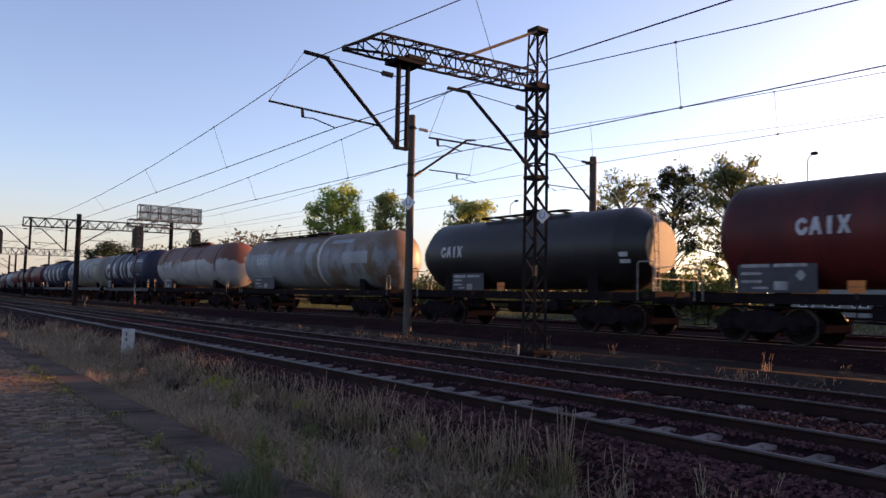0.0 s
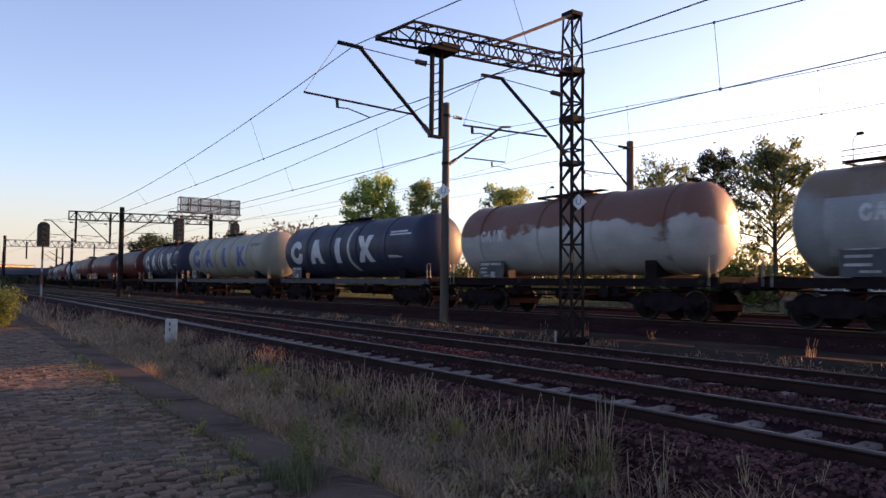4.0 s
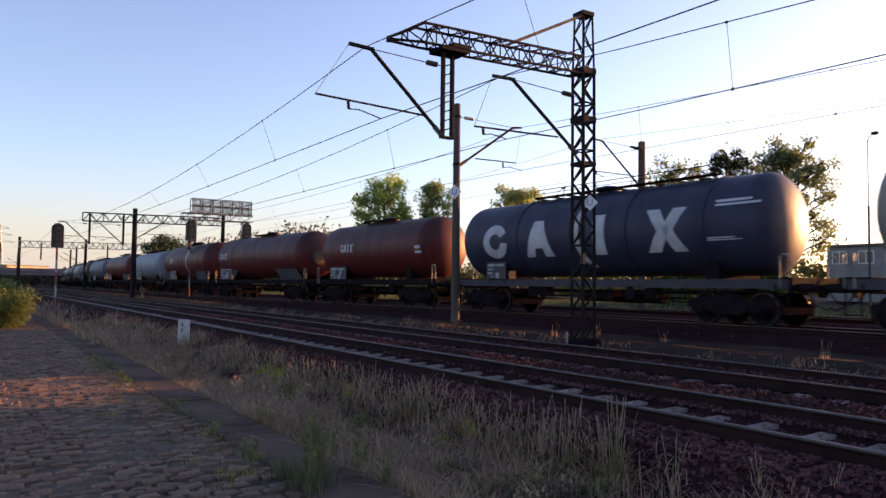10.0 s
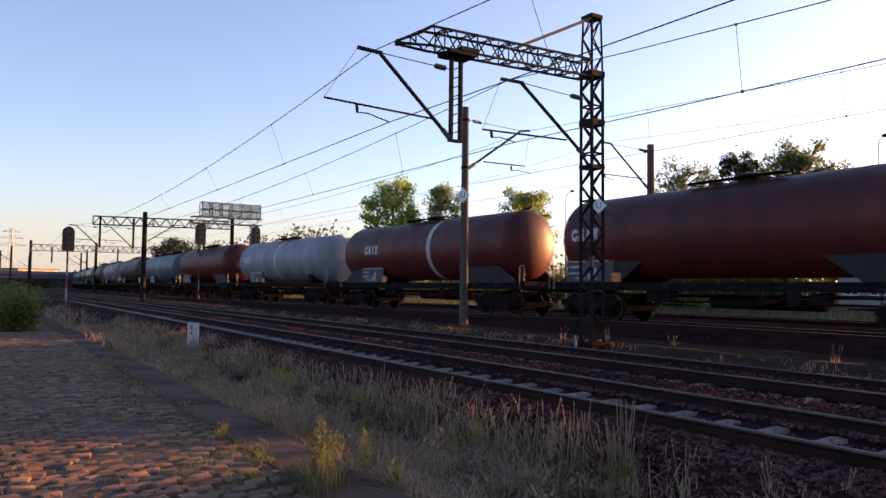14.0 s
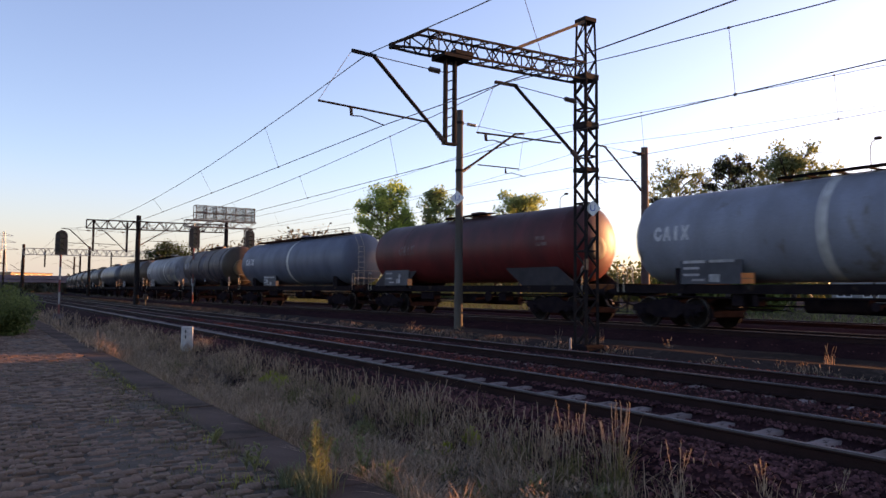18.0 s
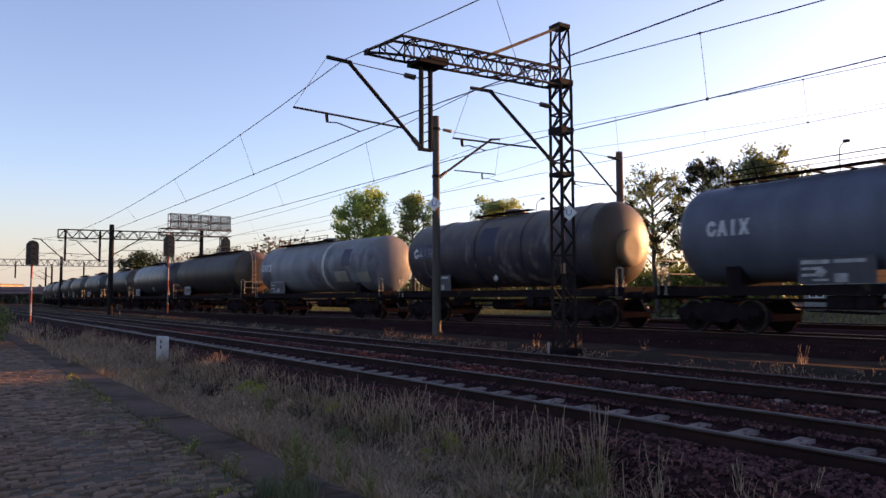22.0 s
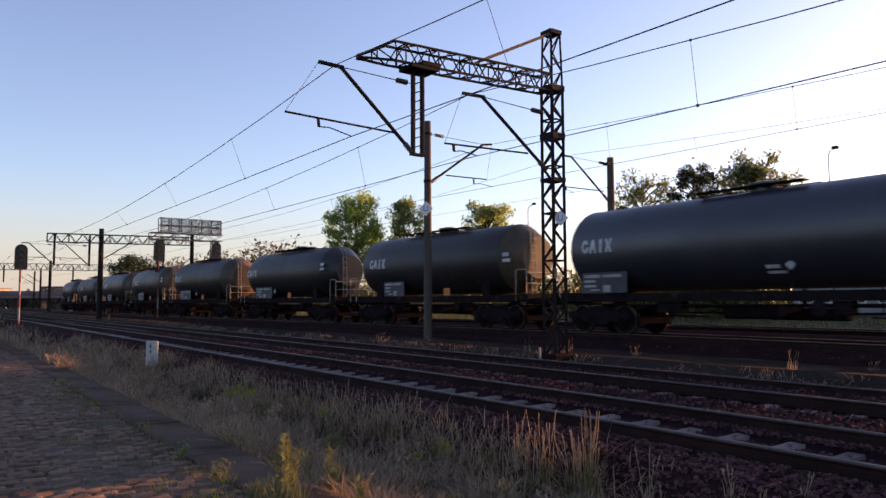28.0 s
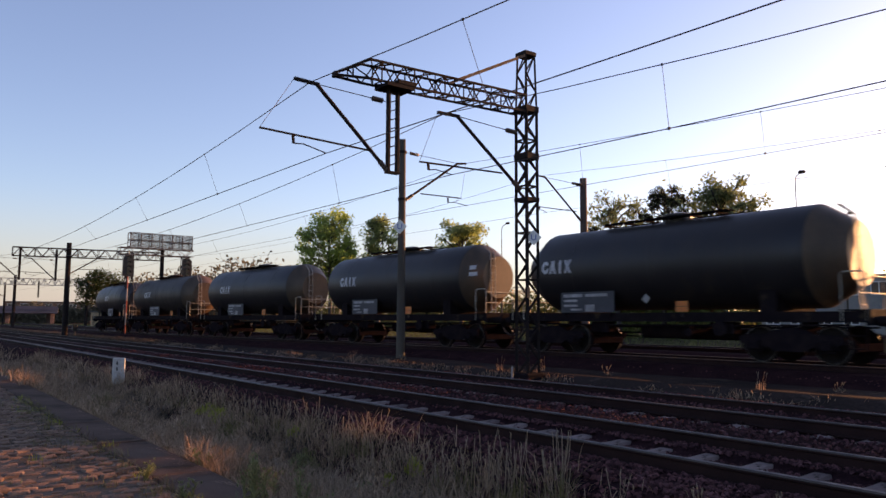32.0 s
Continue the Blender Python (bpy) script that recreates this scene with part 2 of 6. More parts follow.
BLUEPAINT = mat("blue_paint_sign", (0.03, 0.12, 0.4), (0.03, 0.1, 0.33), rough=0.5, scale=5)
LENS = mat("dark_signal_glass", (0.02, 0.012, 0.012), rough=0.1, bump=0)
GREYSTEEL = mat("galvanised_steel", (0.3, 0.31, 0.32), (0.22, 0.22, 0.22), rough=0.55, metal=0.5, scale=3)


# ground: one sheet to the horizon
def axis_steps(near, far, step):
    a = list(np.arange(-near, near + 0.01, step))
    k = near
    out = []
    while k < far:
        k *= 1.35
        out.append(k)
    return [-v for v in out[::-1]] + a + out


gx = [v - 30 for v in axis_steps(42, 3000, 0.75)]
gy = [v + 10 for v in axis_steps(16, 3000, 0.4)]
gm = Mesh()
gm.v = [(x, y, ground_z(x, y)) for y in gy for x in gx]
nx = len(gx)
gm.f = [(j * nx + i, j * nx + i + 1, (j + 1) * nx + i + 1, (j + 1) * nx + i) for j in range(len(gy) - 1) for i in range(nx - 1)]
thing("ground", "dry grassy soil beside and between the tracks", "ground", kind="structure", ms=gm, material=SOIL, smooth=60)

# added glowing sheet painted as evening haze over the line's far end, thinning upwards
HAZE = bpy.data.materials.new("painted_haze_glow")
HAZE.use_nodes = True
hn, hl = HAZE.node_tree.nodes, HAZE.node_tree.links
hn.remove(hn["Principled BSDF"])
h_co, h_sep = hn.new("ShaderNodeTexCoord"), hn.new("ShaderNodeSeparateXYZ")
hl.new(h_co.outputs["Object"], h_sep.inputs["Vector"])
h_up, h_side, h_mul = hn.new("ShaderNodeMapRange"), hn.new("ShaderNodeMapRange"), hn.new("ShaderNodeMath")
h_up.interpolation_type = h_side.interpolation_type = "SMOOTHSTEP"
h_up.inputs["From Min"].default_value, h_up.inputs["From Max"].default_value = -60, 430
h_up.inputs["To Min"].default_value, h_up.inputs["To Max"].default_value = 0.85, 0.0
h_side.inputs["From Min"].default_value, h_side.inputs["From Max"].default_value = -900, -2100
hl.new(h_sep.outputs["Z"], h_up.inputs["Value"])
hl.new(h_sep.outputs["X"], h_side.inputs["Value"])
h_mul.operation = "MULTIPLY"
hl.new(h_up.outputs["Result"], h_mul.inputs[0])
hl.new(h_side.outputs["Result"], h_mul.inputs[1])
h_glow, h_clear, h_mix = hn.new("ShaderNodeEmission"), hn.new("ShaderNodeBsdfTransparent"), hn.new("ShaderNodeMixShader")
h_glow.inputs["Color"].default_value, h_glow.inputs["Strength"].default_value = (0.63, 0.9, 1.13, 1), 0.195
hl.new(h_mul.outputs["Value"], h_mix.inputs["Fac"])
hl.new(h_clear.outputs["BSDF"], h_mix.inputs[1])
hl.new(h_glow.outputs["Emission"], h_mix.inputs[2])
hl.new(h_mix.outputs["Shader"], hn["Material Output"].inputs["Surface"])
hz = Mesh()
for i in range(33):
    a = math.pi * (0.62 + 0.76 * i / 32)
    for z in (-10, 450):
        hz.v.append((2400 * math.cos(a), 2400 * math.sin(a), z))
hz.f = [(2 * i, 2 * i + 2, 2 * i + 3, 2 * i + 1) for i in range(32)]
thing("backdrop", "added glowing sheet painted as pale evening haze at the line's far end", "backdrop", kind="structure", ms=hz, material=HAZE, smooth=60)

# ballast beds
XS = [x for x in np.arange(-160, 40.1, 4.0)]


def bed(name, ya, yb, top, foot, curve, label):
    b = Mesh()
    high = top + 0.055
    prof = [(ya - 1.0, foot), (ya - 0.2, high - 0.12), (ya, high - 0.01), (-0.95, high), (-0.86, top - 0.02), (-0.3, top - 0.03), (0.42, top - 0.035), (0.5, top + 0.025)]
    prof += [(0.62, top + 0.035), (0.86, top + 0.03), (0.95, high), (1.5, high), (1.8, top + 0.03), (2.5, top + 0.02), (2.62, top - 0.045), (3.0, top - 0.045), (3.22, top - 0.03), (3.3, top + 0.03), (4.5, top + 0.035), (4.75, top + 0.03), (4.85, high)] if yb > 3 else [(0.6, top), (0.86, top + 0.01), (0.95, high)]
    prof += [(yb, high - 0.01), (yb + 0.2, high - 0.12), (yb + 1.0, foot)]
    xs = [x for x in np.arange(-400, -160, 12)] + XS
    for x in xs:
        for y, z in prof:
            b.v.append((x, curve(x) + y, z))
    k = len(prof)
    b.f = [(i * k + j, (i + 1) * k + j, (i + 1) * k + j + 1, i * k + j + 1) for i in range(len(xs) - 1) for j in range(k - 1)]
    return thing(name, label, "track bed", kind="structure", ms=b, material=BALLAST, smooth=40)


BED1 = bed("ballast_1", -1.75, 5.65, -0.178, -0.6, y_first, "dark brown crushed-stone ballast under two tracks")
BED2 = bed("ballast_2", -1.75, 1.75, Z_TRAIN - 0.2, -0.16, y_train, "dark ballast bed under the goods train's track")
BED3 = bed("ballast_3", -1.75, 1.75, Z_TRAIN - 0.12, -0.16, y_fourth, "reddish sunlit ballast bed behind the train")

# rails and sleepers
RAIL_PROFILE = [(-0.067, -0.172), (-0.067, -0.155), (-0.012, -0.138), (-0.012, -0.045), (-0.034, -0.032), (-0.034, -0.008), (-0.026, 0.0)]
HEAD_PROFILE = [(-0.0375, -0.014), (-0.037, -0.008), (-0.028, 0.003), (0.028, 0.003), (0.037, -0.008), (0.0375, -0.026)]
RAIL_PROFILE = RAIL_PROFILE + [(-a, b) for a, b in RAIL_PROFILE[::-1]]


def rails(curve, z, bedob):
    for off in (-0.7525, 0.7525):
        r, head = Mesh(), Mesh()
        xs = [x for x in np.arange(-400, -160, 12)] + XS
        k = len(RAIL_PROFILE)
        for x in xs:
            for a, b in RAIL_PROFILE:
                r.v.append((x, curve(x) + off + a, z + b))
            for a, b in HEAD_PROFILE:
                head.v.append((x, curve(x) + off + a, z + b))
        r.f = [(i * k + j, (i + 1) * k + j, (i + 1) * k + (j + 1) % k, i * k + (j + 1) % k) for i in range(len(xs) - 1) for j in range(k)]
        head.f = [(6 * i + j, 6 * i + 6 + j, 6 * i + 7 + j, 6 * i + 1 + j) for i in range(len(xs) - 1) for j in range(5)]
        ob = part("rail", r, RUST, bedob, "rust-brown steel rail", smooth=30)
        part("rail_head", head, RAILTOP, ob, "polished running surface")


rails(y_first, 0.0, BED1)
rails(y_second, -0.02, BED1)
rails(y_train, Z_TRAIN, BED2)
rails(y_fourth, Z_TRAIN + 0.08, BED3)


def sleeper_mesh():
    s = Mesh()
    hw = 0.1
    prof = [(-1.28, 0.0), (-0.45, 0.0), (-0.25, -0.008), (0.25, -0.008), (0.45, 0.0), (1.28, 0.0)]
    vs, fs = [], []
    for y, z in prof:
        vs += [(-hw - 0.05, y, -0.2), (-hw, y, z - 0.02), (-hw + 0.02, y, z), (hw - 0.02, y, z), (hw, y, z - 0.02), (hw + 0.05, y, -0.2)]
    for i in range(len(prof) - 1):
        for j in range(5):
            fs.append((i * 6 + j, i * 6 + j + 1, (i + 1) * 6 + j + 1, (i + 1) * 6 + j))
    fs += [tuple(range(6))[::-1], tuple(range(30, 36))]
    s.add(vs, fs)
    plain = len(s.f)
    for y in (-0.7525, 0.7525):
        for d in (-0.11, 0.11):
            s.box((0, y + d, 0.02), (0.08, 0.05, 0.05), 0.01)
    me = s.data("sleeper", CONCRETE, 30)
    me.materials.append(RUST)
    me.polygons.foreach_set("material_index", [0 if i < plain else 1 for i in range(len(me.polygons))])
    return me


SLEEPER = sleeper_mesh()


def sleepers(curve, z, bedob, a, b, step=0.6):
    x, i = b, 0
    while x > a:
        ob = new("sleeper", SLEEPER)
        ob.parent = bedob
        ob.location = (x + random.uniform(-0.02, 0.02), curve(x), z - 0.168 + random.uniform(-0.012, 0.008))
        ob.rotation_euler = (random.uniform(-0.008, 0.008), 0, random.uniform(-0.01, 0.01))
        x -= step
        i += 1


sleepers(y_first, 0.0, BED1, -76, 9)
sleepers(y_second, -0.02, BED1, -76, 9)
sleepers(y_train, Z_TRAIN, BED2, -60, 9)
sleepers(y_fourth, Z_TRAIN + 0.08, BED3, -42, -6)


# ---------------------------------------------------------------- the goods train
def speed_way(t):
    """How far the train has come after t seconds."""
    return 7.65704 * t + 0.0845840 * t * t / 2 + -0.000744315 * t ** 3 / 6


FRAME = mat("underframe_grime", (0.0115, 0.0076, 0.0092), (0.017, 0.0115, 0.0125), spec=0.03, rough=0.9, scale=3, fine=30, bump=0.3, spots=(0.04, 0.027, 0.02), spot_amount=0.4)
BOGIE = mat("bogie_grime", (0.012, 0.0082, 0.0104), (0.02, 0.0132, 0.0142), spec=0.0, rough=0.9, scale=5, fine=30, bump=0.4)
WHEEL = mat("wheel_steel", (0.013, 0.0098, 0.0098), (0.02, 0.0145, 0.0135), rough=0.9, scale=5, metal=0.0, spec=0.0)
TREAD = mat("wheel_tread", (0.09, 0.08, 0.076), rough=0.5, metal=0.8, bump=0)
RAILING = mat("railing_pale_paint", (0.3, 0.27, 0.23), (0.17, 0.15, 0.13), rough=0.6, scale=6)
PANEL = mat("label_panel_grey", (0.04, 0.042, 0.053), (0.028, 0.029, 0.036), rough=0.6, scale=3)
ORANGE = mat("orange_hazard_plate", (0.75, 0.16, 0.03), (0.62, 0.13, 0.03), rough=0.55, scale=6)
LETTERWHITE = mat("marking_white", (0.46, 0.46, 0.47), (0.34, 0.34, 0.36), rough=0.6, scale=3, fine=25, spread=0.15)
LETTERWORN = mat("marking_worn", (0.15, 0.07, 0.068), (0.1, 0.04, 0.04), rough=0.6, scale=6, fine=30, spread=0.2, spots=(0.09, 0.018, 0.018), spot_amount=0.5, spot_scale=3.0)
LETTERBLUE = mat("marking_blue", (0.028, 0.06, 0.21), (0.024, 0.05, 0.16), rough=0.55, scale=3)
SOLEBLUE = mat("sole_bar_blue_grey", (0.036, 0.035, 0.045), (0.025, 0.024, 0.031), rough=0.7, scale=3)
PANELINK = mat("panel_lettering", (0.34, 0.33, 0.33), (0.2, 0.195, 0.195), rough=0.7, scale=4)
LOGORED = mat("logo_red_faded", (0.2, 0.07, 0.055), (0.15, 0.06, 0.05), rough=0.6, scale=5)
SKIRT = mat("skirt_plate_grimy", (0.027, 0.021, 0.025), (0.0175, 0.0135, 0.0155), rough=0.85, scale=3, spots=(0.038, 0.027, 0.024), spot_amount=0.4)
GREYBAND = mat("band_pale", (0.42, 0.41, 0.39), (0.3, 0.29, 0.27), rough=0.6, scale=3)


def paint(name, c1, c2, spots=None, amount=0.4, rough=0.5, spot_scale=0.9, stretch=(0.8, 0.8, 0.35), spec=0.22, top=None):
    """Weathered tank paint with streaks of grime running down."""
    return mat(name, c1, c2, rough=rough, scale=1.6, fine=24, bump=0.06, spread=0.12, stretch=stretch, spots=spots, spot_amount=amount, spot_scale=spot_scale, spec=spec, top=top)


SOOT = ((0.033, 0.0165, 0.0155), 2.75, 3.85, 1.0, 0.72)
P_BLACK = paint("tank_black", (0.0125, 0.0105, 0.0125), (0.019, 0.0145, 0.0155), (0.032, 0.0225, 0.019), 0.42, rough=0.46, spec=0.36, top=((0.04, 0.029, 0.025), 3.1, 4.0, 0.9, 0.75))
P_GLOSS = paint("tank_black_gloss", (0.014, 0.0155, 0.024), (0.019, 0.02, 0.028), rough=0.42, spec=0.75)
P_NAVY = paint("tank_navy", (0.028, 0.034, 0.06), (0.02, 0.0245, 0.044), (0.04, 0.038, 0.045), 0.36)
P_CREAM = paint("tank_cream", (0.27, 0.245, 0.205), (0.215, 0.193, 0.16), (0.15, 0.126, 0.1), 0.4)
P_RED = paint("tank_red", (0.155, 0.017, 0.0165), (0.1, 0.0135, 0.0135), (0.05, 0.0145, 0.014), 0.4, top=SOOT)
P_DKRED = paint("tank_dark_red", (0.15, 0.019, 0.018), (0.098, 0.015, 0.015), (0.08, 0.028, 0.025), 0.37, top=SOOT)
P_GREY = paint("tank_grey_rusty", (0.22, 0.228, 0.24), (0.165, 0.17, 0.18), (0.15, 0.09, 0.06), 0.44, spot_scale=0.6, top=((0.18, 0.088, 0.05), 3.0, 3.5, 1.7, 0.8))
P_PALE = paint("tank_pale_touch_up", (0.27, 0.275, 0.285), (0.215, 0.22, 0.228), (0.18, 0.13, 0.1), 0.38)
P_LTGREY = paint("tank_pale_grey", (0.19, 0.215, 0.255), (0.15, 0.167, 0.197), (0.12, 0.1, 0.088), 0.42, top=((0.145, 0.138, 0.135), 3.4, 4.2, 0.8, 0.6))
P_MIX = paint("tank_white_and_rust_red", (0.36, 0.34, 0.33), (0.26, 0.245, 0.245), (0.15, 0.085, 0.065), 0.42, spot_scale=0.75, stretch=(0.5, 0.8, 0.8), top=((0.165, 0.045, 0.028), 3.02, 3.12, 1.5, 0.92))
P_BLUE = paint("tank_slate_blue", (0.085, 0.104, 0.138), (0.066, 0.079, 0.106), (0.08, 0.076, 0.082), 0.4)
P_GRAF = paint("tank_brown_patched", (0.05, 0.037, 0.041), (0.026, 0.022, 0.033), (0.15, 0.122, 0.12), 0.42, spot_scale=0.9, stretch=(1.3, 1, 0.3), top=((0.14, 0.105, 0.088), 3.2, 3.8, 1.3, 0.85))
P_TAN = paint("tank_tan_rust", (0.17, 0.1, 0.052), (0.12, 0.072, 0.04), (0.1, 0.055, 0.03), 0.36)
P_RUSTEND = paint("tank_rust_end", (0.07, 0.042, 0.028), (0.045, 0.03, 0.022), (0.1, 0.062, 0.04), 0.4)
P_PATCH = paint("tank_grey_patched", (0.17, 0.178, 0.198), (0.125, 0.13, 0.146), (0.08, 0.074, 0.083), 0.46, spot_scale=0.5, top=((0.185, 0.16, 0.138), 3.3, 3.9, 1.0, 0.75))
P_BROWN = paint("tank_brown", (0.032, 0.022, 0.021), (0.023, 0.0165, 0.0165), (0.05, 0.034, 0.026), 0.42, top=((0.08, 0.055, 0.045), 3.1, 3.9, 0.9, 0.75))
P_NOSE = paint("tank_brown_end", (0.1, 0.058, 0.038), (0.06, 0.037, 0.027), (0.15, 0.088, 0.055), 0.42)


def on_tank(x, u, R, zc, lift=0.006):
    """A point on the near side of the tank: x along it, u metres up round it from its middle height."""
    a = u / R
    return (x, -(R + lift) * math.cos(a), zc + (R + lift) * math.sin(a))


def marking(polys, x0, u0, sx, su, R, zc, slices=14):
    """Plain flat shapes laid round the tank: polys in a unit square, cut into slices so that they follow the curve."""
    ms = Mesh()
    for poly in polys:
        ys = sorted({p[1] for p in poly} | {min(p[1] for p in poly) + (max(p[1] for p in poly) - min(p[1] for p in poly)) * i / slices for i in range(slices + 1)})
        for ya, yb in zip(ys, ys[1:]):
            if yb - ya < 1e-6:
                continue
            rows = []
            for y in (ya + 1e-6, yb - 1e-6):
                cross = []
                for (ax, ay), (bx, by) in zip(poly, poly[1:] + poly[:1]):
                    if (ay <= y) != (by <= y):
                        cross.append(ax + (bx - ax) * (y - ay) / (by - ay))
                rows.append(sorted(cross))
            lo, hi = rows
            for i in range(0, min(len(lo), len(hi)) - 1, 2):
                q = [(lo[i], ya), (lo[i + 1], ya), (hi[i + 1], yb), (hi[i], yb)]
                ms.add([on_tank(x0 + a * sx, u0 + b * su, R, zc) for a, b in q], [(0, 1, 2, 3)])
    return ms


def ring_shape(n=20, t=0.27):
    o = [(0.5 + 0.5 * math.cos(6.283 * i / n + 0.5), 0.5 + 0.5 * math.sin(6.283 * i / n + 0.5)) for i in range(n + 1)]
    k = [(0.5 + (0.5 - t) * math.cos(6.283 * i / n + 0.5), 0.5 + (0.5 - t) * math.sin(6.283 * i / n + 0.5)) for i in range(n + 1)]
    return [o[:-2] + k[:-2][::-1]]


SHAPES = (ring_shape(),
          [[(0, 0), (0.3, 0), (0.37, 0.25), (0.63, 0.25), (0.7, 0), (1, 0), (0.66, 1), (0.34, 1)]],
          [[(0.33, 0), (0.67, 0), (0.67, 1), (0.33, 1)]],
          [[(0, 0), (0.33, 0), (0.62, 0.5), (0.33, 1), (0, 1), (0.3, 0.5)], [(0.67, 0), (1, 0), (0.7, 0.5), (1, 1), (0.67, 1), (0.42, 0.5)]])


def wagon(spec):
    """One four-axle tank wagon; x forward, rail height 0, centred between its buffers."""
    L = spec["length"]
    R = spec.get("radius", 1.42)
    zc = spec.get("mid", 2.84)
    tl = (L - 2.5) / 2
    w = thing("tank_wagon", spec["label"], "tank wagon", group="wagons of the goods train")
    body = spec["paint"]
    # tank shell
    t = Mesh()
    if spec.get("head") == "cone":
        e = 0.85
        prof = [(-tl, 0.001), (-tl, R * 0.60), (-tl + e, R * 0.985), (-tl + e + 0.06, R), (-tl * 0.5, R), (0, R), (tl * 0.5, R), (tl - e - 0.06, R), (tl - e, R * 0.985), (tl, R * 0.60), (tl, 0.001)]
    else:
        e = 0.62
        arc = [(math.sin(a), math.cos(a)) for a in [radians(d) for d in (90, 78, 66, 54, 42, 30, 18, 8, 0)]]
        prof = [(-tl + e - e * s, max(0.001, R * c)) for s, c in arc] + [(-tl * 0.5, R), (0, R), (tl * 0.5, R)] + [(tl - e + e * s, max(0.001, R * c)) for s, c in arc[::-1]]
    t.spin(prof, (0, 0, zc), "x", 56)
    tank = part("tank", t, body, w, smooth=28)
    if spec.get("nose"):
        nm = Mesh()
        nm.spin([(tl - e + 0.02, R * 0.985 + 0.004), (tl + 0.004, R * 0.60 + 0.004), (tl + 0.006, 0.001)] if spec.get("head") == "cone" else [(p + 0.005, r + 0.004) for p, r in prof[-9:]], (0, 0, zc), "x", 56)
        part("tank_end", nm, spec["nose"], tank, "brown rust-streaked tank end", smooth=28)
    # weld seams and bands
    for fx in spec.get("bands", ()):
        b = Mesh()
        b.spin([(fx - 0.075, R + 0.001), (fx - 0.06, R + 0.045), (fx + 0.06, R + 0.045), (fx + 0.075, R + 0.001)], (0, 0, zc), "x", 56)
        part("tank_band", b, body, tank)
    for fx in [tl * k for k in (-0.55, 0.0, 0.55)] + ([] if spec.get("head") == "cone" else [e - tl, tl - e]):
        b = Mesh()
        b.spin([(fx - 0.016, R + 0.0005), (fx, R + 0.008), (fx + 0.016, R + 0.0005)], (0, 0, zc), "x", 56)
        part("weld_seam", b, body, tank)
    if "stripe" in spec:
        b = Mesh()
        b.spin([(spec["stripe"] - 0.14, R + 0.004), (spec["stripe"] + 0.14, R + 0.004)], (0, 0, zc), "x", 56)
        part("painted_stripe", b, GREYBAND, tank, "off-white stripe round the tank")
    # markings, as plain shapes
    mk = LETTERBLUE if spec.get("blue") else LETTERWHITE
    if spec.get("big"):
        for sh, fx in zip(SHAPES, spec["big"]):
            part("marking", marking(sh, fx, -0.8, spec.get("big_w", 1.48), 1.36, R, zc), mk, tank, "large plain painted shape")
    if spec.get("small") is not None:
        for i, sh in enumerate(SHAPES):
            part("marking", marking(sh, spec["small"] + i * 0.33, -0.13, 0.31, 0.44, R, zc, 6), spec.get("ink", LETTERWHITE), tank, "small worn painted shape" if "ink" in spec else "small white painted shape")
    for (bx, bu, bw, bh) in spec.get("bars", ()):
        part("data_line", marking([[(0, 0), (1, 0), (1, 0.35), (0, 0.35)], [(0, 0.6), (0.8, 0.6), (0.8, 1), (0, 1)]], bx, bu, bw, bh, R, zc, 2), spec.get("ink", LETTERWHITE), tank)
    for (bx, bu, bw, bh, pm) in spec.get("patches", ()):
        part("repainted_patch", marking([[(0, 0), (1, 0), (1, 1), (0, 1)]], bx, bu, bw, bh, R, zc, 12), pm, tank, "overpainted rectangle")
    if spec.get("arc"):
        arc_ = [(0.5, 0.0), (0.12, 0.25), (0.0, 0.55), (0.1, 0.8), (0.3, 1.0), (0.55, 1.0), (0.34, 0.8), (0.26, 0.55), (0.4, 0.25), (0.85, 0.0)]
        part("marking", marking([arc_], spec["arc"], -1.35, 0.85, 2.5, R, zc, 20), GREYBAND, tank, "curved pale painted stroke")
    if spec.get("disc"):
        d = Mesh()
        dr = spec["disc"]
        d.spin([(tl - 0.2, dr), (tl + 0.05, dr), (tl + 0.07, dr - 0.04), (tl + 0.06, dr * 0.5), (tl + 0.065, 0.001)], (0, -0.1, zc - 0.2), "x", 28)
        part("end_manhole", d, spec.get("disc_paint", P_NOSE), tank, "round rusty manhole cover on the tank end")
    # top: manhole, walkway, rails
    if spec.get("dome", True):
        d = Mesh()
        d.spin([(zc + R - 0.06, 0.42), (zc + R + 0.13, 0.42), (zc + R + 0.15, 0.46), (zc + R + 0.19, 0.46), (zc + R + 0.25, 0.2), (zc + R + 0.26, 0.001)], (0.2, 0, 0), "z", 20)
        part("manhole_dome", d, body, tank)
    wy = Mesh()
    wl = spec.get("walk", (-1.6, 1.6))
    for yy in (-0.56, -0.36, 0.36, 0.56):
        wy.box(((wl[0] + wl[1]) / 2, yy, zc + R + 0.075), (wl[1] - wl[0], 0.17, 0.03), 0.005)
    for i in range(int((wl[1] - wl[0]) / 0.8) + 1):
        x = wl[0] + 0.05 + i * 0.8
        if x < wl[1]:
            wy.box((x, 0, zc + R + 0.03), (0.05, 1.3, 0.06))
    part("walkway", wy, FRAME, w, "dark grating along the tank's top")
    if spec.get("toprail"):
        a, b = spec["toprail"]
        r = Mesh()
        k = max(2, int((b - a) / 1.4))
        for i in range(k + 1):
            x = a + (b - a) * i / k
            r.bar((x, -0.66, zc + R - 0.1), (x, -0.66, zc + R + 0.34), 0.025)
        r.bar((a, -0.66, zc + R + 0.34), (b, -0.66, zc + R + 0.34), 0.025)
        r.bar((a, -0.66, zc + R + 0.2), (b, -0.66, zc + R + 0.2), 0.018)
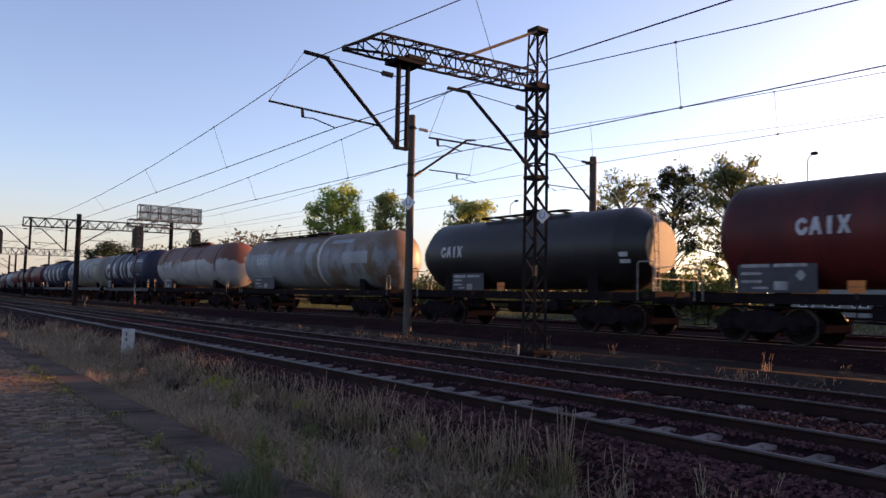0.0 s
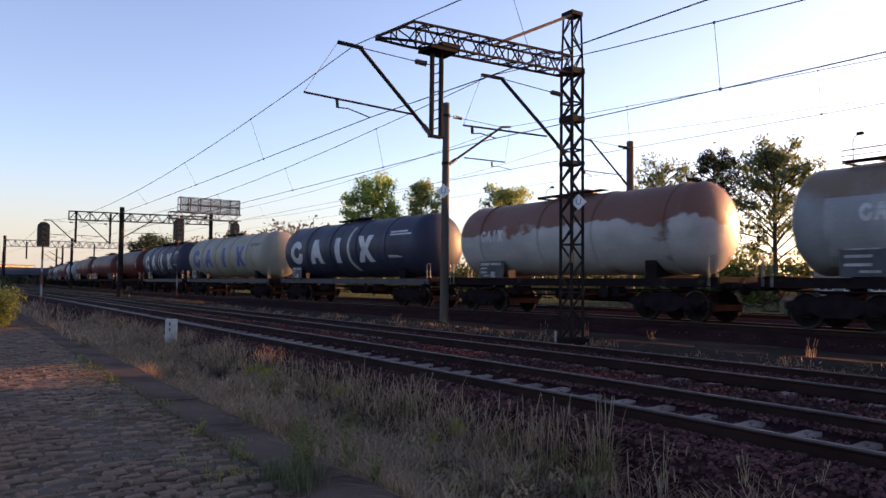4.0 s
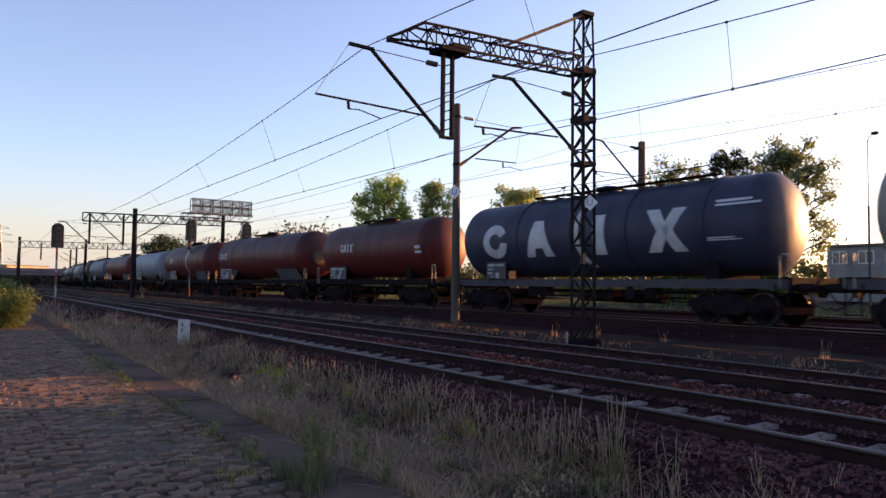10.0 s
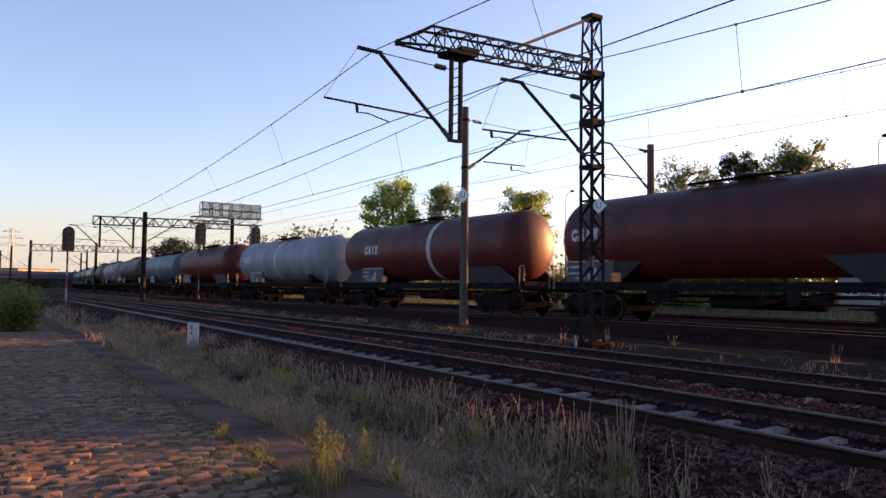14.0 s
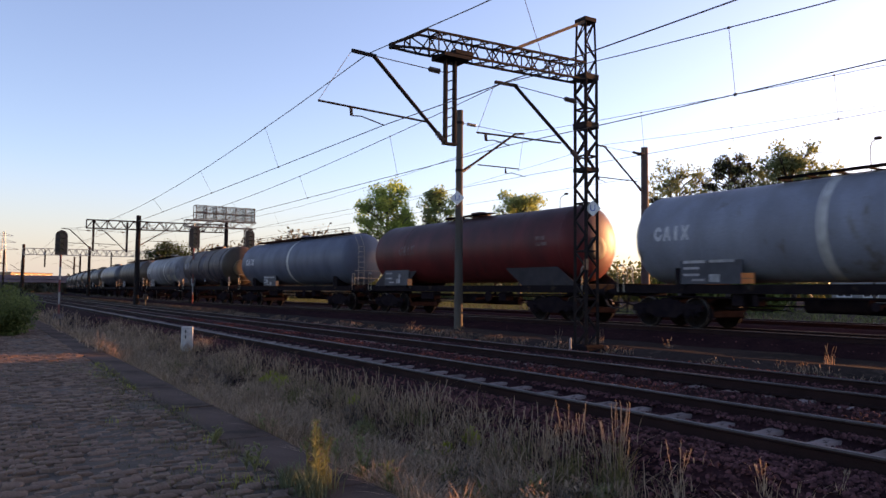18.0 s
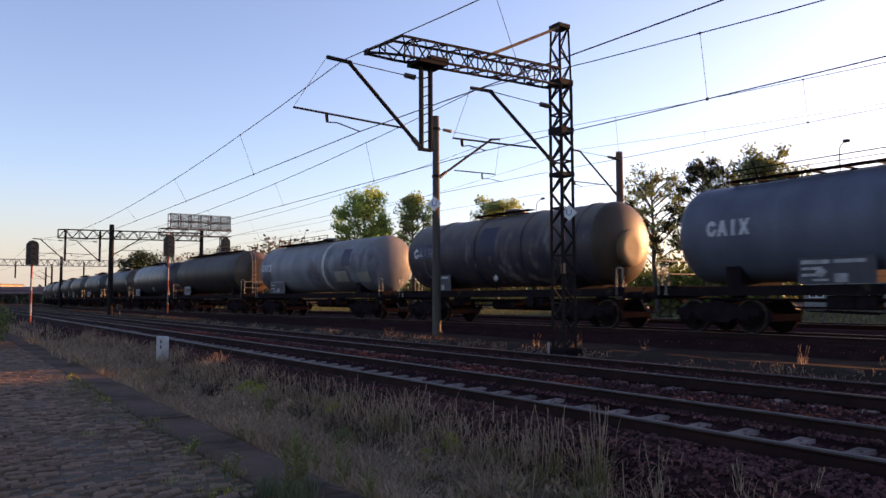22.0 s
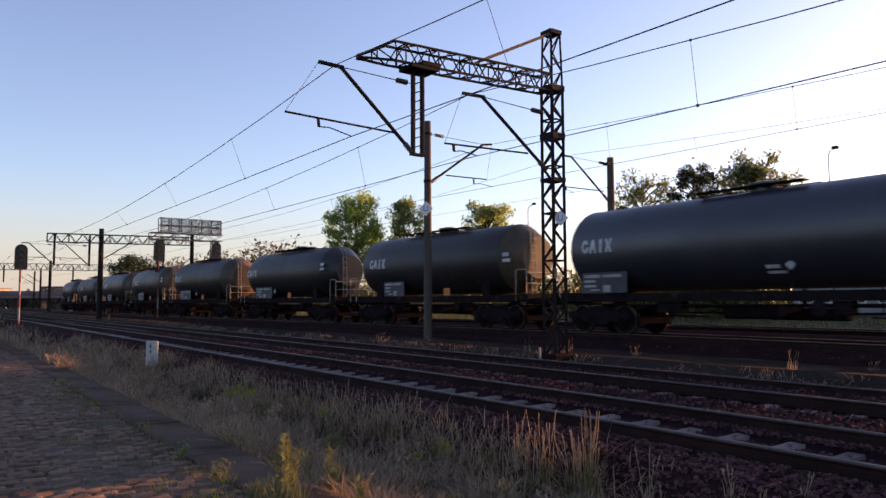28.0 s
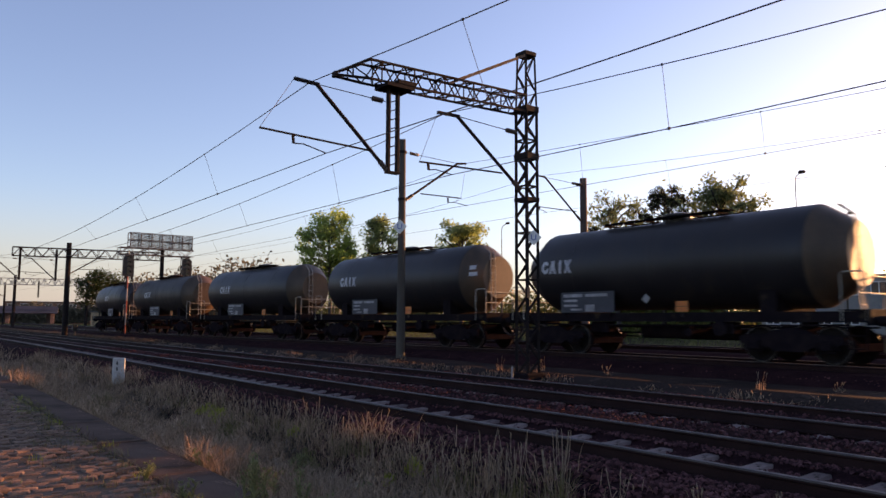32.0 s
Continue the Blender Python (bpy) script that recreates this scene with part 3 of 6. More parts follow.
        part("top_handrail", r, FRAME, w)
    # underframe
    zs = 1.16
    for s in (-1, 1):
        b = Mesh()
        y = s * 1.1
        q = [(0, -0.13), (0, 0.13), (-0.1, 0.13), (-0.1, 0.114), (-0.014, 0.114), (-0.014, -0.114), (-0.1, -0.114), (-0.1, -0.13)]
        b.add([(e, y + s * a, zs + c) for e in (-L / 2 + 0.62, L / 2 - 0.62) for a, c in q],
              [(i, (i + 1) % 8, 8 + (i + 1) % 8, 8 + i) for i in range(8)] + [(0, 1, 2, 3, 4, 5, 6, 7), (15, 14, 13, 12, 11, 10, 9, 8)])
        part("sole_bar", b, spec.get("sole", FRAME), w)
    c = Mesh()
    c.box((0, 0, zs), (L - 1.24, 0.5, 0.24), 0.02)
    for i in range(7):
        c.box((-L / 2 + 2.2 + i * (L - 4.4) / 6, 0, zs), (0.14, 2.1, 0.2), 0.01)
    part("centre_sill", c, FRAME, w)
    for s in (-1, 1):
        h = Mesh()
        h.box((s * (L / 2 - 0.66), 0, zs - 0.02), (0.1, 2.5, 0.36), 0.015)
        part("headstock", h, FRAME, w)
        for y in (-0.875, 0.875):
            b = Mesh()
            b.cyl((s * (L / 2 - 0.62), y, 1.06), (s * (L / 2 - 0.2), y, 1.06), 0.12, 12).cyl((s * (L / 2 - 0.32), y, 1.06), (s * (L / 2 - 0.06), y, 1.06), 0.09, 12)
            b.spin([(s * (L / 2 - 0.07), 0.25), (s * (L / 2 - 0.03), 0.25), (s * (L / 2 - 0.006), 0.12), (s * (L / 2 - 0.003), 0.001)], (0, y, 1.06), "x", 20, caps=True)
            part("buffer", b, FRAME, w)
        k = Mesh()
        k.tube([(s * (L / 2 - 0.6), 0, 1.05), (s * (L / 2 - 0.25), 0, 1.04), (s * (L / 2 - 0.1), 0, 0.98), (s * (L / 2 - 0.01), 0, 1.02)], 0.045, 8)
        k.tube([(s * (L / 2 - 0.5), 0.3, 1.0), (s * (L / 2 - 0.3), 0.32, 0.7), (s * (L / 2 - 0.02), 0.3, 0.62)], 0.025, 6)
        part("coupling", k, BOGIE, w)
        hs = Mesh()
        hs.tube([(s * (L / 2 - 0.64), -0.45, 0.98), (s * (L / 2 - 0.42), -0.47, 0.62), (s * (L / 2 - 0.16), -0.44, 0.5), (s * (L / 2 - 0.01), -0.42, 0.56)], 0.032, 6)
        part("brake_hose", hs, BLACK, w)
        # saddles between tank and frame
        sd = Mesh()
        a0 = s * (tl - 1.9)
        n = 12
        pts = [(-1.02 + 2.04 * i / n) for i in range(n + 1)]
        for xx in (a0 - 0.22, a0 + 0.22):
            ring = [(xx, y, zc - math.sqrt(R * R - y * y) + 0.02) for y in pts] + [(xx, y, zs + 0.12) for y in pts[::-1]]
            k0 = len(sd.v)
            sd.v += ring
            sd.f.append(tuple(range(k0, k0 + len(ring))))
        m_ = 2 * (n + 1)
        sd.f += [(i, (i + 1) % m_, m_ + (i + 1) % m_, m_ + i) for i in range(m_)]
        part("tank_saddle", sd, spec.get("saddle", FRAME), w, smooth=None)
        if spec.get("skirt"):
            for y in (-1, 1):
                g = Mesh()
                zt = zc - math.sqrt(R * R - 1.12 ** 2) + 0.03
                q = [(s * (tl + 0.05), zs + 0.13), (s * (tl - 1.05), zt), (s * (tl - 3.9), zt), (s * (tl - 2.9), zs + 0.13)]
                g.add([(p, y * 1.12, z) for p, z in q] + [(p, y * 1.09, z) for p, z in q], [(0, 1, 2, 3), (7, 6, 5, 4), (0, 4, 5, 1), (1, 5, 6, 2), (2, 6, 7, 3), (3, 7, 4, 0)])
                part("skirt_plate", g, spec.get("skirt"), w, "grey tapered side plate")
        # bogie
        bx = s * (L / 2 - 2.6)
        bg = new("bogie")
        bg.parent = w
        bg.location = (bx, 0, 0)
        bol = Mesh()
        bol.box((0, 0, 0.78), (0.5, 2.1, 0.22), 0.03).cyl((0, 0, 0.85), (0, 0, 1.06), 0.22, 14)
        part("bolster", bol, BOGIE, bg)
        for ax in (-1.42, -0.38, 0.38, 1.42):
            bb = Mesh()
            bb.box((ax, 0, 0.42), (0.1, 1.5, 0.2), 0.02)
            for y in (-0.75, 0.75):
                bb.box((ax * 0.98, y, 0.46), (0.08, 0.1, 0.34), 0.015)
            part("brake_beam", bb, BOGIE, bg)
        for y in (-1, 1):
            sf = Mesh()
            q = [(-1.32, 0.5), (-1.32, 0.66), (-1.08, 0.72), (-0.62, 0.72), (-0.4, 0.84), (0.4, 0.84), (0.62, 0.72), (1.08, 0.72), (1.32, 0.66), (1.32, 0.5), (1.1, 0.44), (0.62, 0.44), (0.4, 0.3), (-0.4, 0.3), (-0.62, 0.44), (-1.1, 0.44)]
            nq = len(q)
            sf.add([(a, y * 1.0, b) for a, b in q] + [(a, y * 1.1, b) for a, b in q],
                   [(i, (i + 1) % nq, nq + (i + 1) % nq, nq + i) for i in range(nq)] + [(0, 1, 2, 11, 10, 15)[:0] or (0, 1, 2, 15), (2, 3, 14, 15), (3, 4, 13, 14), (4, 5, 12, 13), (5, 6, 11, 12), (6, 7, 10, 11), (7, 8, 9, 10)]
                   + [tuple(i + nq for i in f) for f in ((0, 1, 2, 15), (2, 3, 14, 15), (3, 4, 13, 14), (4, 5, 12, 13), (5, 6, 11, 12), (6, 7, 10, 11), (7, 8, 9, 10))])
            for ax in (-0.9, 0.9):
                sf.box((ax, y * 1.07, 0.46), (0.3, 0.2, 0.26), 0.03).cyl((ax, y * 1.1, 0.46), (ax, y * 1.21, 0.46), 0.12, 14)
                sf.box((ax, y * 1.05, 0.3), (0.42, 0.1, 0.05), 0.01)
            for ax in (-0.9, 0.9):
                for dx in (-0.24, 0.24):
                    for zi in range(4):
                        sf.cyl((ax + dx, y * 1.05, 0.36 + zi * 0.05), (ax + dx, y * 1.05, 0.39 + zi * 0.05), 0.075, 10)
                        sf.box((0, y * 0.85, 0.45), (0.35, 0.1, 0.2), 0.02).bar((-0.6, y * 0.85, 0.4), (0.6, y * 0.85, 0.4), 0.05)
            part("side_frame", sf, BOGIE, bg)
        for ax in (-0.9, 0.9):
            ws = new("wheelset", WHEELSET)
            ws.parent = w
            ws.location = (bx + ax, 0, 0.46)
            WHEELSETS.append((ws, bx + ax))
            for side in (0, 1):
                tr = new("wheel_tread", WHEELTREAD[side])
                tr.parent = ws
    # ladders, steps, railings at the front end platform
    for s in spec.get("ladders", (1,) if spec.get("head") == "cone" else ()):
        la = Mesh()
        for y in (-0.75, -0.4):
            if spec.get("head") == "cone":
                la.tube([(s * (tl - 0.35), y * 0.6, zc + R * 0.93), (s * (tl + 0.02), y * 0.6, zc + R * 0.7), (s * (tl + 0.1), y * 0.6, zs + 0.1)], 0.022, 6)
            else:
                la.tube([(s * (tl - 0.25), y, zc + R * 0.9), (s * (tl + 0.16), y, zc + R * 0.45), (s * (tl + 0.16), y, zs + 0.1)], 0.022, 6)
        yk = 0.6 if spec.get("head") == "cone" else 1.0
        for i in range(8):
            z = zs + 0.3 + i * 0.28
            la.cyl((s * (tl + (0.1 if spec.get("head") == "cone" else 0.16)), -0.75 * yk, z), (s * (tl + (0.1 if spec.get("head") == "cone" else 0.16)), -0.4 * yk, z), 0.016, 6)
        part("ladder", la, spec.get("ladder_paint", RAILING), w)
    for s in (1, -1):
        dk = Mesh()
        dk.box((s * (L / 2 - 1.0), 0, zs + 0.16), (0.75, 2.3, 0.03), 0.006)
        part("end_platform", dk, FRAME, w)
        for y in (-1.18, 1.18):
            hr = Mesh()
            hi, wd = (1.06, 1.28) if spec.get("head") == "cone" else (0.78, 0.98)
            hr.tube([(s * (L / 2 - 0.72), y, zs - 0.1), (s * (L / 2 - 0.72), y, zs + hi - 0.06), (s * (L / 2 - 0.78), y, zs + hi), (s * (L / 2 - wd + 0.06), y, zs + hi), (s * (L / 2 - wd), y, zs + hi - 0.06), (s * (L / 2 - wd), y, zs - 0.1)], 0.022, 6)
            part("end_handrail", hr, spec.get("ladder_paint", RAILING), w, "bent pale tubular handrail")
        if spec.get("endrail"):
            hr = Mesh()
            hr.bar((s * (L / 2 - 0.72), -1.18, zs + 0.95), (s * (L / 2 - 0.72), 1.18, zs + 0.95), 0.03)
            hr.bar((s * (L / 2 - 0.72), -1.18, zs + 0.55), (s * (L / 2 - 0.72), 1.18, zs + 0.55), 0.025)
            part("end_rail", hr, spec.get("ladder_paint", RAILING), w, "pale rails across the wagon end")
        st = Mesh()
        for z in (0.42, 0.72):
            st.box((s * (L / 2 - 0.95), -1.2, z), (0.4, 0.16, 0.025))
        for dx in (-0.2, 0.2):
            st.bar((s * (L / 2 - 0.95) + dx, -1.2, 0.4), (s * (L / 2 - 0.95) + dx, -1.14, zs), 0.03)
        part("foot_steps", st, BOGIE, w)
    # panel boards, hazard plate, gear below
    px_ = spec.get("panel_x", -tl + 1.2)
    pb = Mesh()
    pw = spec.get("panel_w", 1.5)
    ph = spec.get("panel_h", 0.66)
    pz = zs + 0.15 + ph / 2
    pb.box((px_ + pw / 2, -1.16, pz), (pw, 0.02, ph), 0.004)
    panel = part("data_panel", pb, spec.get("panel", PANEL), w, "grey board with rows of unreadable white lines")
    for i, (dx, dz, ww, hh) in enumerate(((0.08, 0.2, 0.55, 0.1), (0.08, 0.05, 0.4, 0.07), (0.08, -0.1, 0.4, 0.07), (0.72, 0.2, 0.6, 0.09), (0.72, -0.18, 0.25, 0.22), (0.3, -0.22, 0.3, 0.06))):
        lb = Mesh()
        lb.box((px_ + dx * pw / 1.5 + ww / 2 * pw / 1.5, -1.174, pz + dz * ph / 0.62), (ww * pw / 1.5, 0.006, hh))
        part("data_line", lb, PANELINK, panel)
    for dx in (0.15, pw - 0.15):
        pf = Mesh()
        pf.bar((px_ + dx, -1.14, zs), (px_ + dx, -1.14, zs + 0.7), 0.03)
        part("panel_bracket", pf, FRAME, panel)
    if spec.get("plate") is not None:
        o = Mesh()
        o.box((spec["plate"], -1.17, zs + 0.3), (0.4, 0.02, 0.3), 0.004)
        hp = part("hazard_plate", o, ORANGE, w, "orange hazard plate")
        o = Mesh()
        o.box((spec["plate"], -1.182, zs + 0.3), (0.4, 0.004, 0.012))
        o.bar((spec["plate"], -1.15, zs), (spec["plate"], -1.15, zs + 0.3), 0.03)
        part("plate_divider", o, BLACK, hp)
    for (dx, dz) in spec.get("diamonds", ()):
        o = Mesh()
        o.box((dx, -1.19, dz), (0.2, 0.012, 0.2), 0, Euler((0, radians(45), 0)).to_matrix())
        dm = part("warning_diamond", o, PANELINK, w, "pale diamond warning label")
        o = Mesh()
        o.bar((dx, -1.15, zs), (dx, -1.15, dz), 0.02)
        part("label_holder", o, FRAME, dm)
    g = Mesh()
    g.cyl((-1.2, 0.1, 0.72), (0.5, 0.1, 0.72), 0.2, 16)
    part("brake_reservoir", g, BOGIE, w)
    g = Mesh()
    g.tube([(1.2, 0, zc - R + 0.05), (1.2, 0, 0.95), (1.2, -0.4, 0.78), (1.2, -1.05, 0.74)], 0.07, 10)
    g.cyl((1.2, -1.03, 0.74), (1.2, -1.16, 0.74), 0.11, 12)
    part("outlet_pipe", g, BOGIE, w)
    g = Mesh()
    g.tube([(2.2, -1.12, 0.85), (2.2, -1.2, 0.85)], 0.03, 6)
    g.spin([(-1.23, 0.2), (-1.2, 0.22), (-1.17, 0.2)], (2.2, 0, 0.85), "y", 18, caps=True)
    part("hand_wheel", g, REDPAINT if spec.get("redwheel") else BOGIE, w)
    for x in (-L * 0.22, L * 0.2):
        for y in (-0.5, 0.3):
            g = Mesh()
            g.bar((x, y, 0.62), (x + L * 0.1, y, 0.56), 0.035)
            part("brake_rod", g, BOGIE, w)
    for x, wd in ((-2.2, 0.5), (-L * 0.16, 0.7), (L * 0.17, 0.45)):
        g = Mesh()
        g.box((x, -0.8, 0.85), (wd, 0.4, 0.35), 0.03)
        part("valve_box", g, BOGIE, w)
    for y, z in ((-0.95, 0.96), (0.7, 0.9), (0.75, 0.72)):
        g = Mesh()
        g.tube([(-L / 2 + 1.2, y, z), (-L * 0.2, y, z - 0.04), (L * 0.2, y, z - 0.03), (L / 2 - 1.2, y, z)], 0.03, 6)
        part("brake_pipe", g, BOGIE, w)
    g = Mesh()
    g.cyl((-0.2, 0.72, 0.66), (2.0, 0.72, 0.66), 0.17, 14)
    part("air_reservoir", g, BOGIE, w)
    return w


def wheel_meshes():
    m = Mesh()
    for s in (-1, 1):
        m.spin([(s * 0.68, 0.05), (s * 0.68, 0.49), (s * 0.71, 0.49), (s * 0.725, 0.462), (s * 0.815, 0.455), (s * 0.815, 0.40), (s * 0.79, 0.38), (s * 0.775, 0.22), (s * 0.81, 0.15), (s * 0.81, 0.08)], (0, 0, 0), "y", 28, caps=True)
        for i in range(4):
            a = 1.5708 * i
            m.box((0.3 * math.cos(a), s * 0.79, 0.3 * math.sin(a)), (0.07, 0.03, 0.07))
    m.cyl((0, -1.05, 0), (0, 1.05, 0), 0.085, 12)
    treads = []
    for s in (-1, 1):
        t = Mesh()
        t.spin([(s * 0.729, 0.4625), (s * 0.813, 0.4565), (s * 0.8165, 0.45), (s * 0.8165, 0.435)], (0, 0, 0), "y", 28)
        treads.append(t.data("wheel_tread", TREAD, 35))
    return m.data("wheelset", WHEEL, 35), treads


WHEELSET, WHEELTREAD = wheel_meshes()
WHEELSETS = []
BIG = (-5.2, -3.0, -0.3, 1.6)
C12 = dict(head="cone", radius=1.34, mid=2.72, ladder_paint=RAILING, walk=(-2.2, 2.2), endrail=True)


def S(tip, length, paint_, label, **k):
    return dict(tip=tip, length=length, paint=paint_, label=label, **k)


TRAIN = [
    S(34.2, 15.6, P_RED, "dark red tank wagon with a small white marking"),
    S(18.4, 15.8, P_DKRED, "dull red tank wagon with grime-streaked sides"),
    S(2.2, 16.43, P_RED, "dark red tank wagon with a grey data board", small=-4.5, plate=-3.2, panel_x=-6.2, panel_w=2.1, panel_h=0.85, diamonds=((-4.5, 1.75),)),
    S(-14.23, 13.74, P_BLACK, "black tank wagon with a flat end and pale handrails", **C12, small=-3.81, bars=((4.99, -0.55, 0.4, 0.35),), plate=-0.45, panel_x=-3.27, panel_w=1.86),
    S(-27.97, 16.75, P_GREY, "dirty grey tank wagon with rust and a white stripe", stripe=1.78, patches=((-5.9, -1.0, 2.45, 1.5, P_PALE), (-0.9, 0.5, 0.85, 0.6, P_PALE), (0.45, 0.45, 0.85, 0.55, P_PALE), (4.0, -0.2, 2.1, 0.55, P_PALE), (2.6, 0.85, 1.9, 0.25, P_PALE)), small=-5.05, toprail=(-5.8, 1.4), walk=(-5.8, 1.4), panel_x=-5.65, panel_w=2.4, panel_h=0.85, radius=1.39, mid=2.74),
    S(-44.72, 14.24, P_MIX, "white and rust-red patched tank wagon with rings", bands=(-4.1, -0.8, 1.79, 4.7), panel_x=-4.41, plate=-2.41, small=-4.01),
    S(-58.96, 16.66, P_NAVY, "navy blue tank wagon with large white painted shapes", big=(-5.75, -3.42, -1.03, 1.74), arc=0.72, bands=(-3.78, -1.07, 1.6, 4.25), radius=1.47, mid=2.87, bars=((4.65, 0.45, 1.75, 0.22), (4.48, -0.6, 1.15, 0.1)), plate=-4.12, sole=SOLEBLUE, panel_x=-6.12, panel_w=1.2),
    S(-75.62, 16.70, P_CREAM, "cream tank wagon with large blue painted shapes", big=(-5.6, -3.2, -0.24, 2.62), blue=True, bands=(-3.75, -1.08, 1.65, 4.5), radius=1.47, mid=2.87, patches=((5.0, 0.5, 0.3, 0.24, LOGORED), (5.42, 0.52, 0.2, 0.2, LOGORED), (5.68, 0.52, 0.2, 0.2, LOGORED), (5.94, 0.52, 0.2, 0.2, LOGORED), (6.2, 0.52, 0.2, 0.2, LOGORED)), plate=-3.12, sole=SOLEBLUE, panel_x=-6.62, panel_w=1.0, diamonds=((-3.22, 1.9),)),
    S(-92.32, 16.47, P_NAVY, "navy blue tank wagon with large white shapes and dark rings", big=(-5.17, -2.67, 0.32, 3.02), arc=-0.1, bands=(-3.16, -0.34, 2.16, 5.05), radius=1.47, mid=2.87, bars=((5.46, 0.48, 1.4, 0.2), (5.2, -0.5, 1.1, 0.1)), plate=-3.70, sole=SOLEBLUE, toprail=(-3, 5), walk=(-3, 5), panel_x=-5.30, panel_w=1.2),
    S(-108.80, 12.97, P_RED, "short dark red tank wagon with pale handrails", small=-2.63, panel_x=-4.23, panel_w=1.8, bars=((4.44, -0.35, 0.5, 0.35),), diamonds=((-3.03, 1.65),)),
    S(-121.76, 16.14, P_DKRED, "brick red tank wagon with grey side plates", small=-5.89, skirt=SKIRT, panel_x=-6.42, panel_w=2.3, panel_h=0.9, plate=-4.02, diamonds=((-5.02, 1.7),), disc=0.42),
    S(-137.90, 16.75, P_DKRED, "dull red tank wagon with a white stripe", stripe=1.40, small=-4.40, skirt=SKIRT, panel_x=-5.10, panel_w=2.2, panel_h=0.9, plate=-2.80, diamonds=((-3.70, 1.7),)),
    S(-154.66, 15.28, P_LTGREY, "pale grey tank wagon with a small white marking", small=-5.2, stripe=0.07, panel_x=-4.40, panel_w=2.1, panel_h=0.8, plate=-2.14, radius=1.39, mid=2.74, dome=False),
    S(-169.94, 16.60, P_RED, "dark red tank wagon with grey tapered side plates", small=-4.29, skirt=SKIRT, panel_x=-5.99, panel_w=2.2, panel_h=1.0, plate=-3.69, diamonds=((-4.59, 1.75),), disc=0.42, bars=((5.21, -0.1, 0.6, 0.35),), ink=LETTERWORN),
    S(-186.54, 17.60, P_BLUE, "slate blue tank wagon with a white stripe", stripe=0.25, small=-6.2, toprail=(-6, 6.5), walk=(-6, 6.5), panel_x=-3.74, panel_w=1.9, plate=-1.64, radius=1.40, mid=2.79, diamonds=((-3.14, 1.6),), endrail=True, ladders=(1,)),
    S(-204.14, 14.37, P_GRAF, "dark brown patched tank wagon with rings", bands=(-3.49, -0.79, 1.91, 4.61), small=-4.89, panel_x=-3.89, panel_w=1.3, diamonds=((0.31, 1.75),), disc=0.62, disc_paint=P_TAN, nose=P_RUSTEND, patches=((-0.45, -0.25, 1.0, 1.2, P_NAVY), (-4.6, -0.15, 1.7, 0.6, P_NAVY))),
    S(-218.52, 15.81, P_PATCH, "pale grey patched tank wagon with a white stripe", stripe=1.75, small=-5.8, toprail=(-5, 1), walk=(-5, 1), panel_x=-5.08, panel_w=1.95, panel_h=0.85, patches=((2.88, -0.95, 1.2, 0.6, P_CREAM), (5.10, -1.0, 1.0, 0.55, P_CREAM), (3.72, -0.1, 0.8, 0.9, P_NAVY)), radius=1.39, mid=2.74),
    S(-234.32, 15.64, P_BROWN, "brown tank wagon with a rusty flat end", head="cone", radius=1.40, mid=2.80, nose=P_NOSE, toprail=(-5, 5), walk=(-5, 5), panel_x=-4.58, endrail=True),
    S(-249.96, 15.46, P_GLOSS, "glossy black tank wagon with a white marking", small=-5.5, panel_x=-5.7, panel_w=1.9, diamonds=((1.5, 1.95),), bars=((0.8, -1.1, 0.5, 0.3),), radius=1.38, mid=2.73),
    S(-265.42, 13.85, P_BLACK, "black tank wagon with a rust-brown end", **C12, nose=P_NOSE, small=-4.17, panel_x=-3.19, panel_w=1.6, plate=1.51, bars=((5.11, -0.2, 0.4, 0.35),)),
    S(-279.27, 13.07, P_BLACK, "black tank wagon with ladder and pale handrails", **C12, small=-4.53, panel_x=-3.66, panel_w=2.2, plate=0.74, diamonds=((-1.06, 1.7),), bars=((4.44, 0.0, 0.45, 0.4),)),
    S(-292.34, 13.25, P_BLACK, "black tank wagon with a brown flat end", **C12, nose=P_NOSE, small=-4.27, panel_x=-3.57, panel_w=2.2, plate=1.03, diamonds=((-0.17, 1.7),)),
    S(-305.59, 13.80, P_BLACK, "soot-black tank wagon with a brown end", **C12, nose=P_NOSE, small=-3.67, panel_x=-2.87, panel_w=2.0, plate=1.43, bars=((5.43, 0.0, 0.45, 0.4),)),
    S(-319.39, 13.94, P_BLACK, "black tank wagon with a brown end and white marking", **C12, nose=P_NOSE, small=-3.11, panel_x=-2.31, panel_w=2.0, plate=2.19),
    S(-333.33, 14.02, P_BROWN, "brown-black tank wagon with pale handrails", **C12, nose=P_NOSE, small=-2.39, panel_x=-1.59, panel_w=2.0, plate=2.91),
    S(-347.34, 12.90, P_BLACK, "last black tank wagon of the train", **C12, small=-0.77, panel_x=-0.17, panel_w=1.8, plate=3.93),
]
WAGONS = []
for spec in TRAIN:
    first_wheel = len(WHEELSETS)
    ob = wagon(spec)
    WAGONS.append((ob, spec["tip"] + 1.25 - spec["length"] / 2, spec["length"], WHEELSETS[first_wheel:]))


def track_pose(x, half):
    """Where a wagon stands whose middle is at x: its two bogies follow the track."""
    a, b = Vector((x - half, y_train(x - half), 0)), Vector((x + half, y_train(x + half), 0))
    turn = math.degrees(math.atan2(b.y - a.y, b.x - a.x))
    return pose((a.x + b.x) / 2, (a.y + b.y) / 2, Z_TRAIN + 0.004, 0, 0, turn)


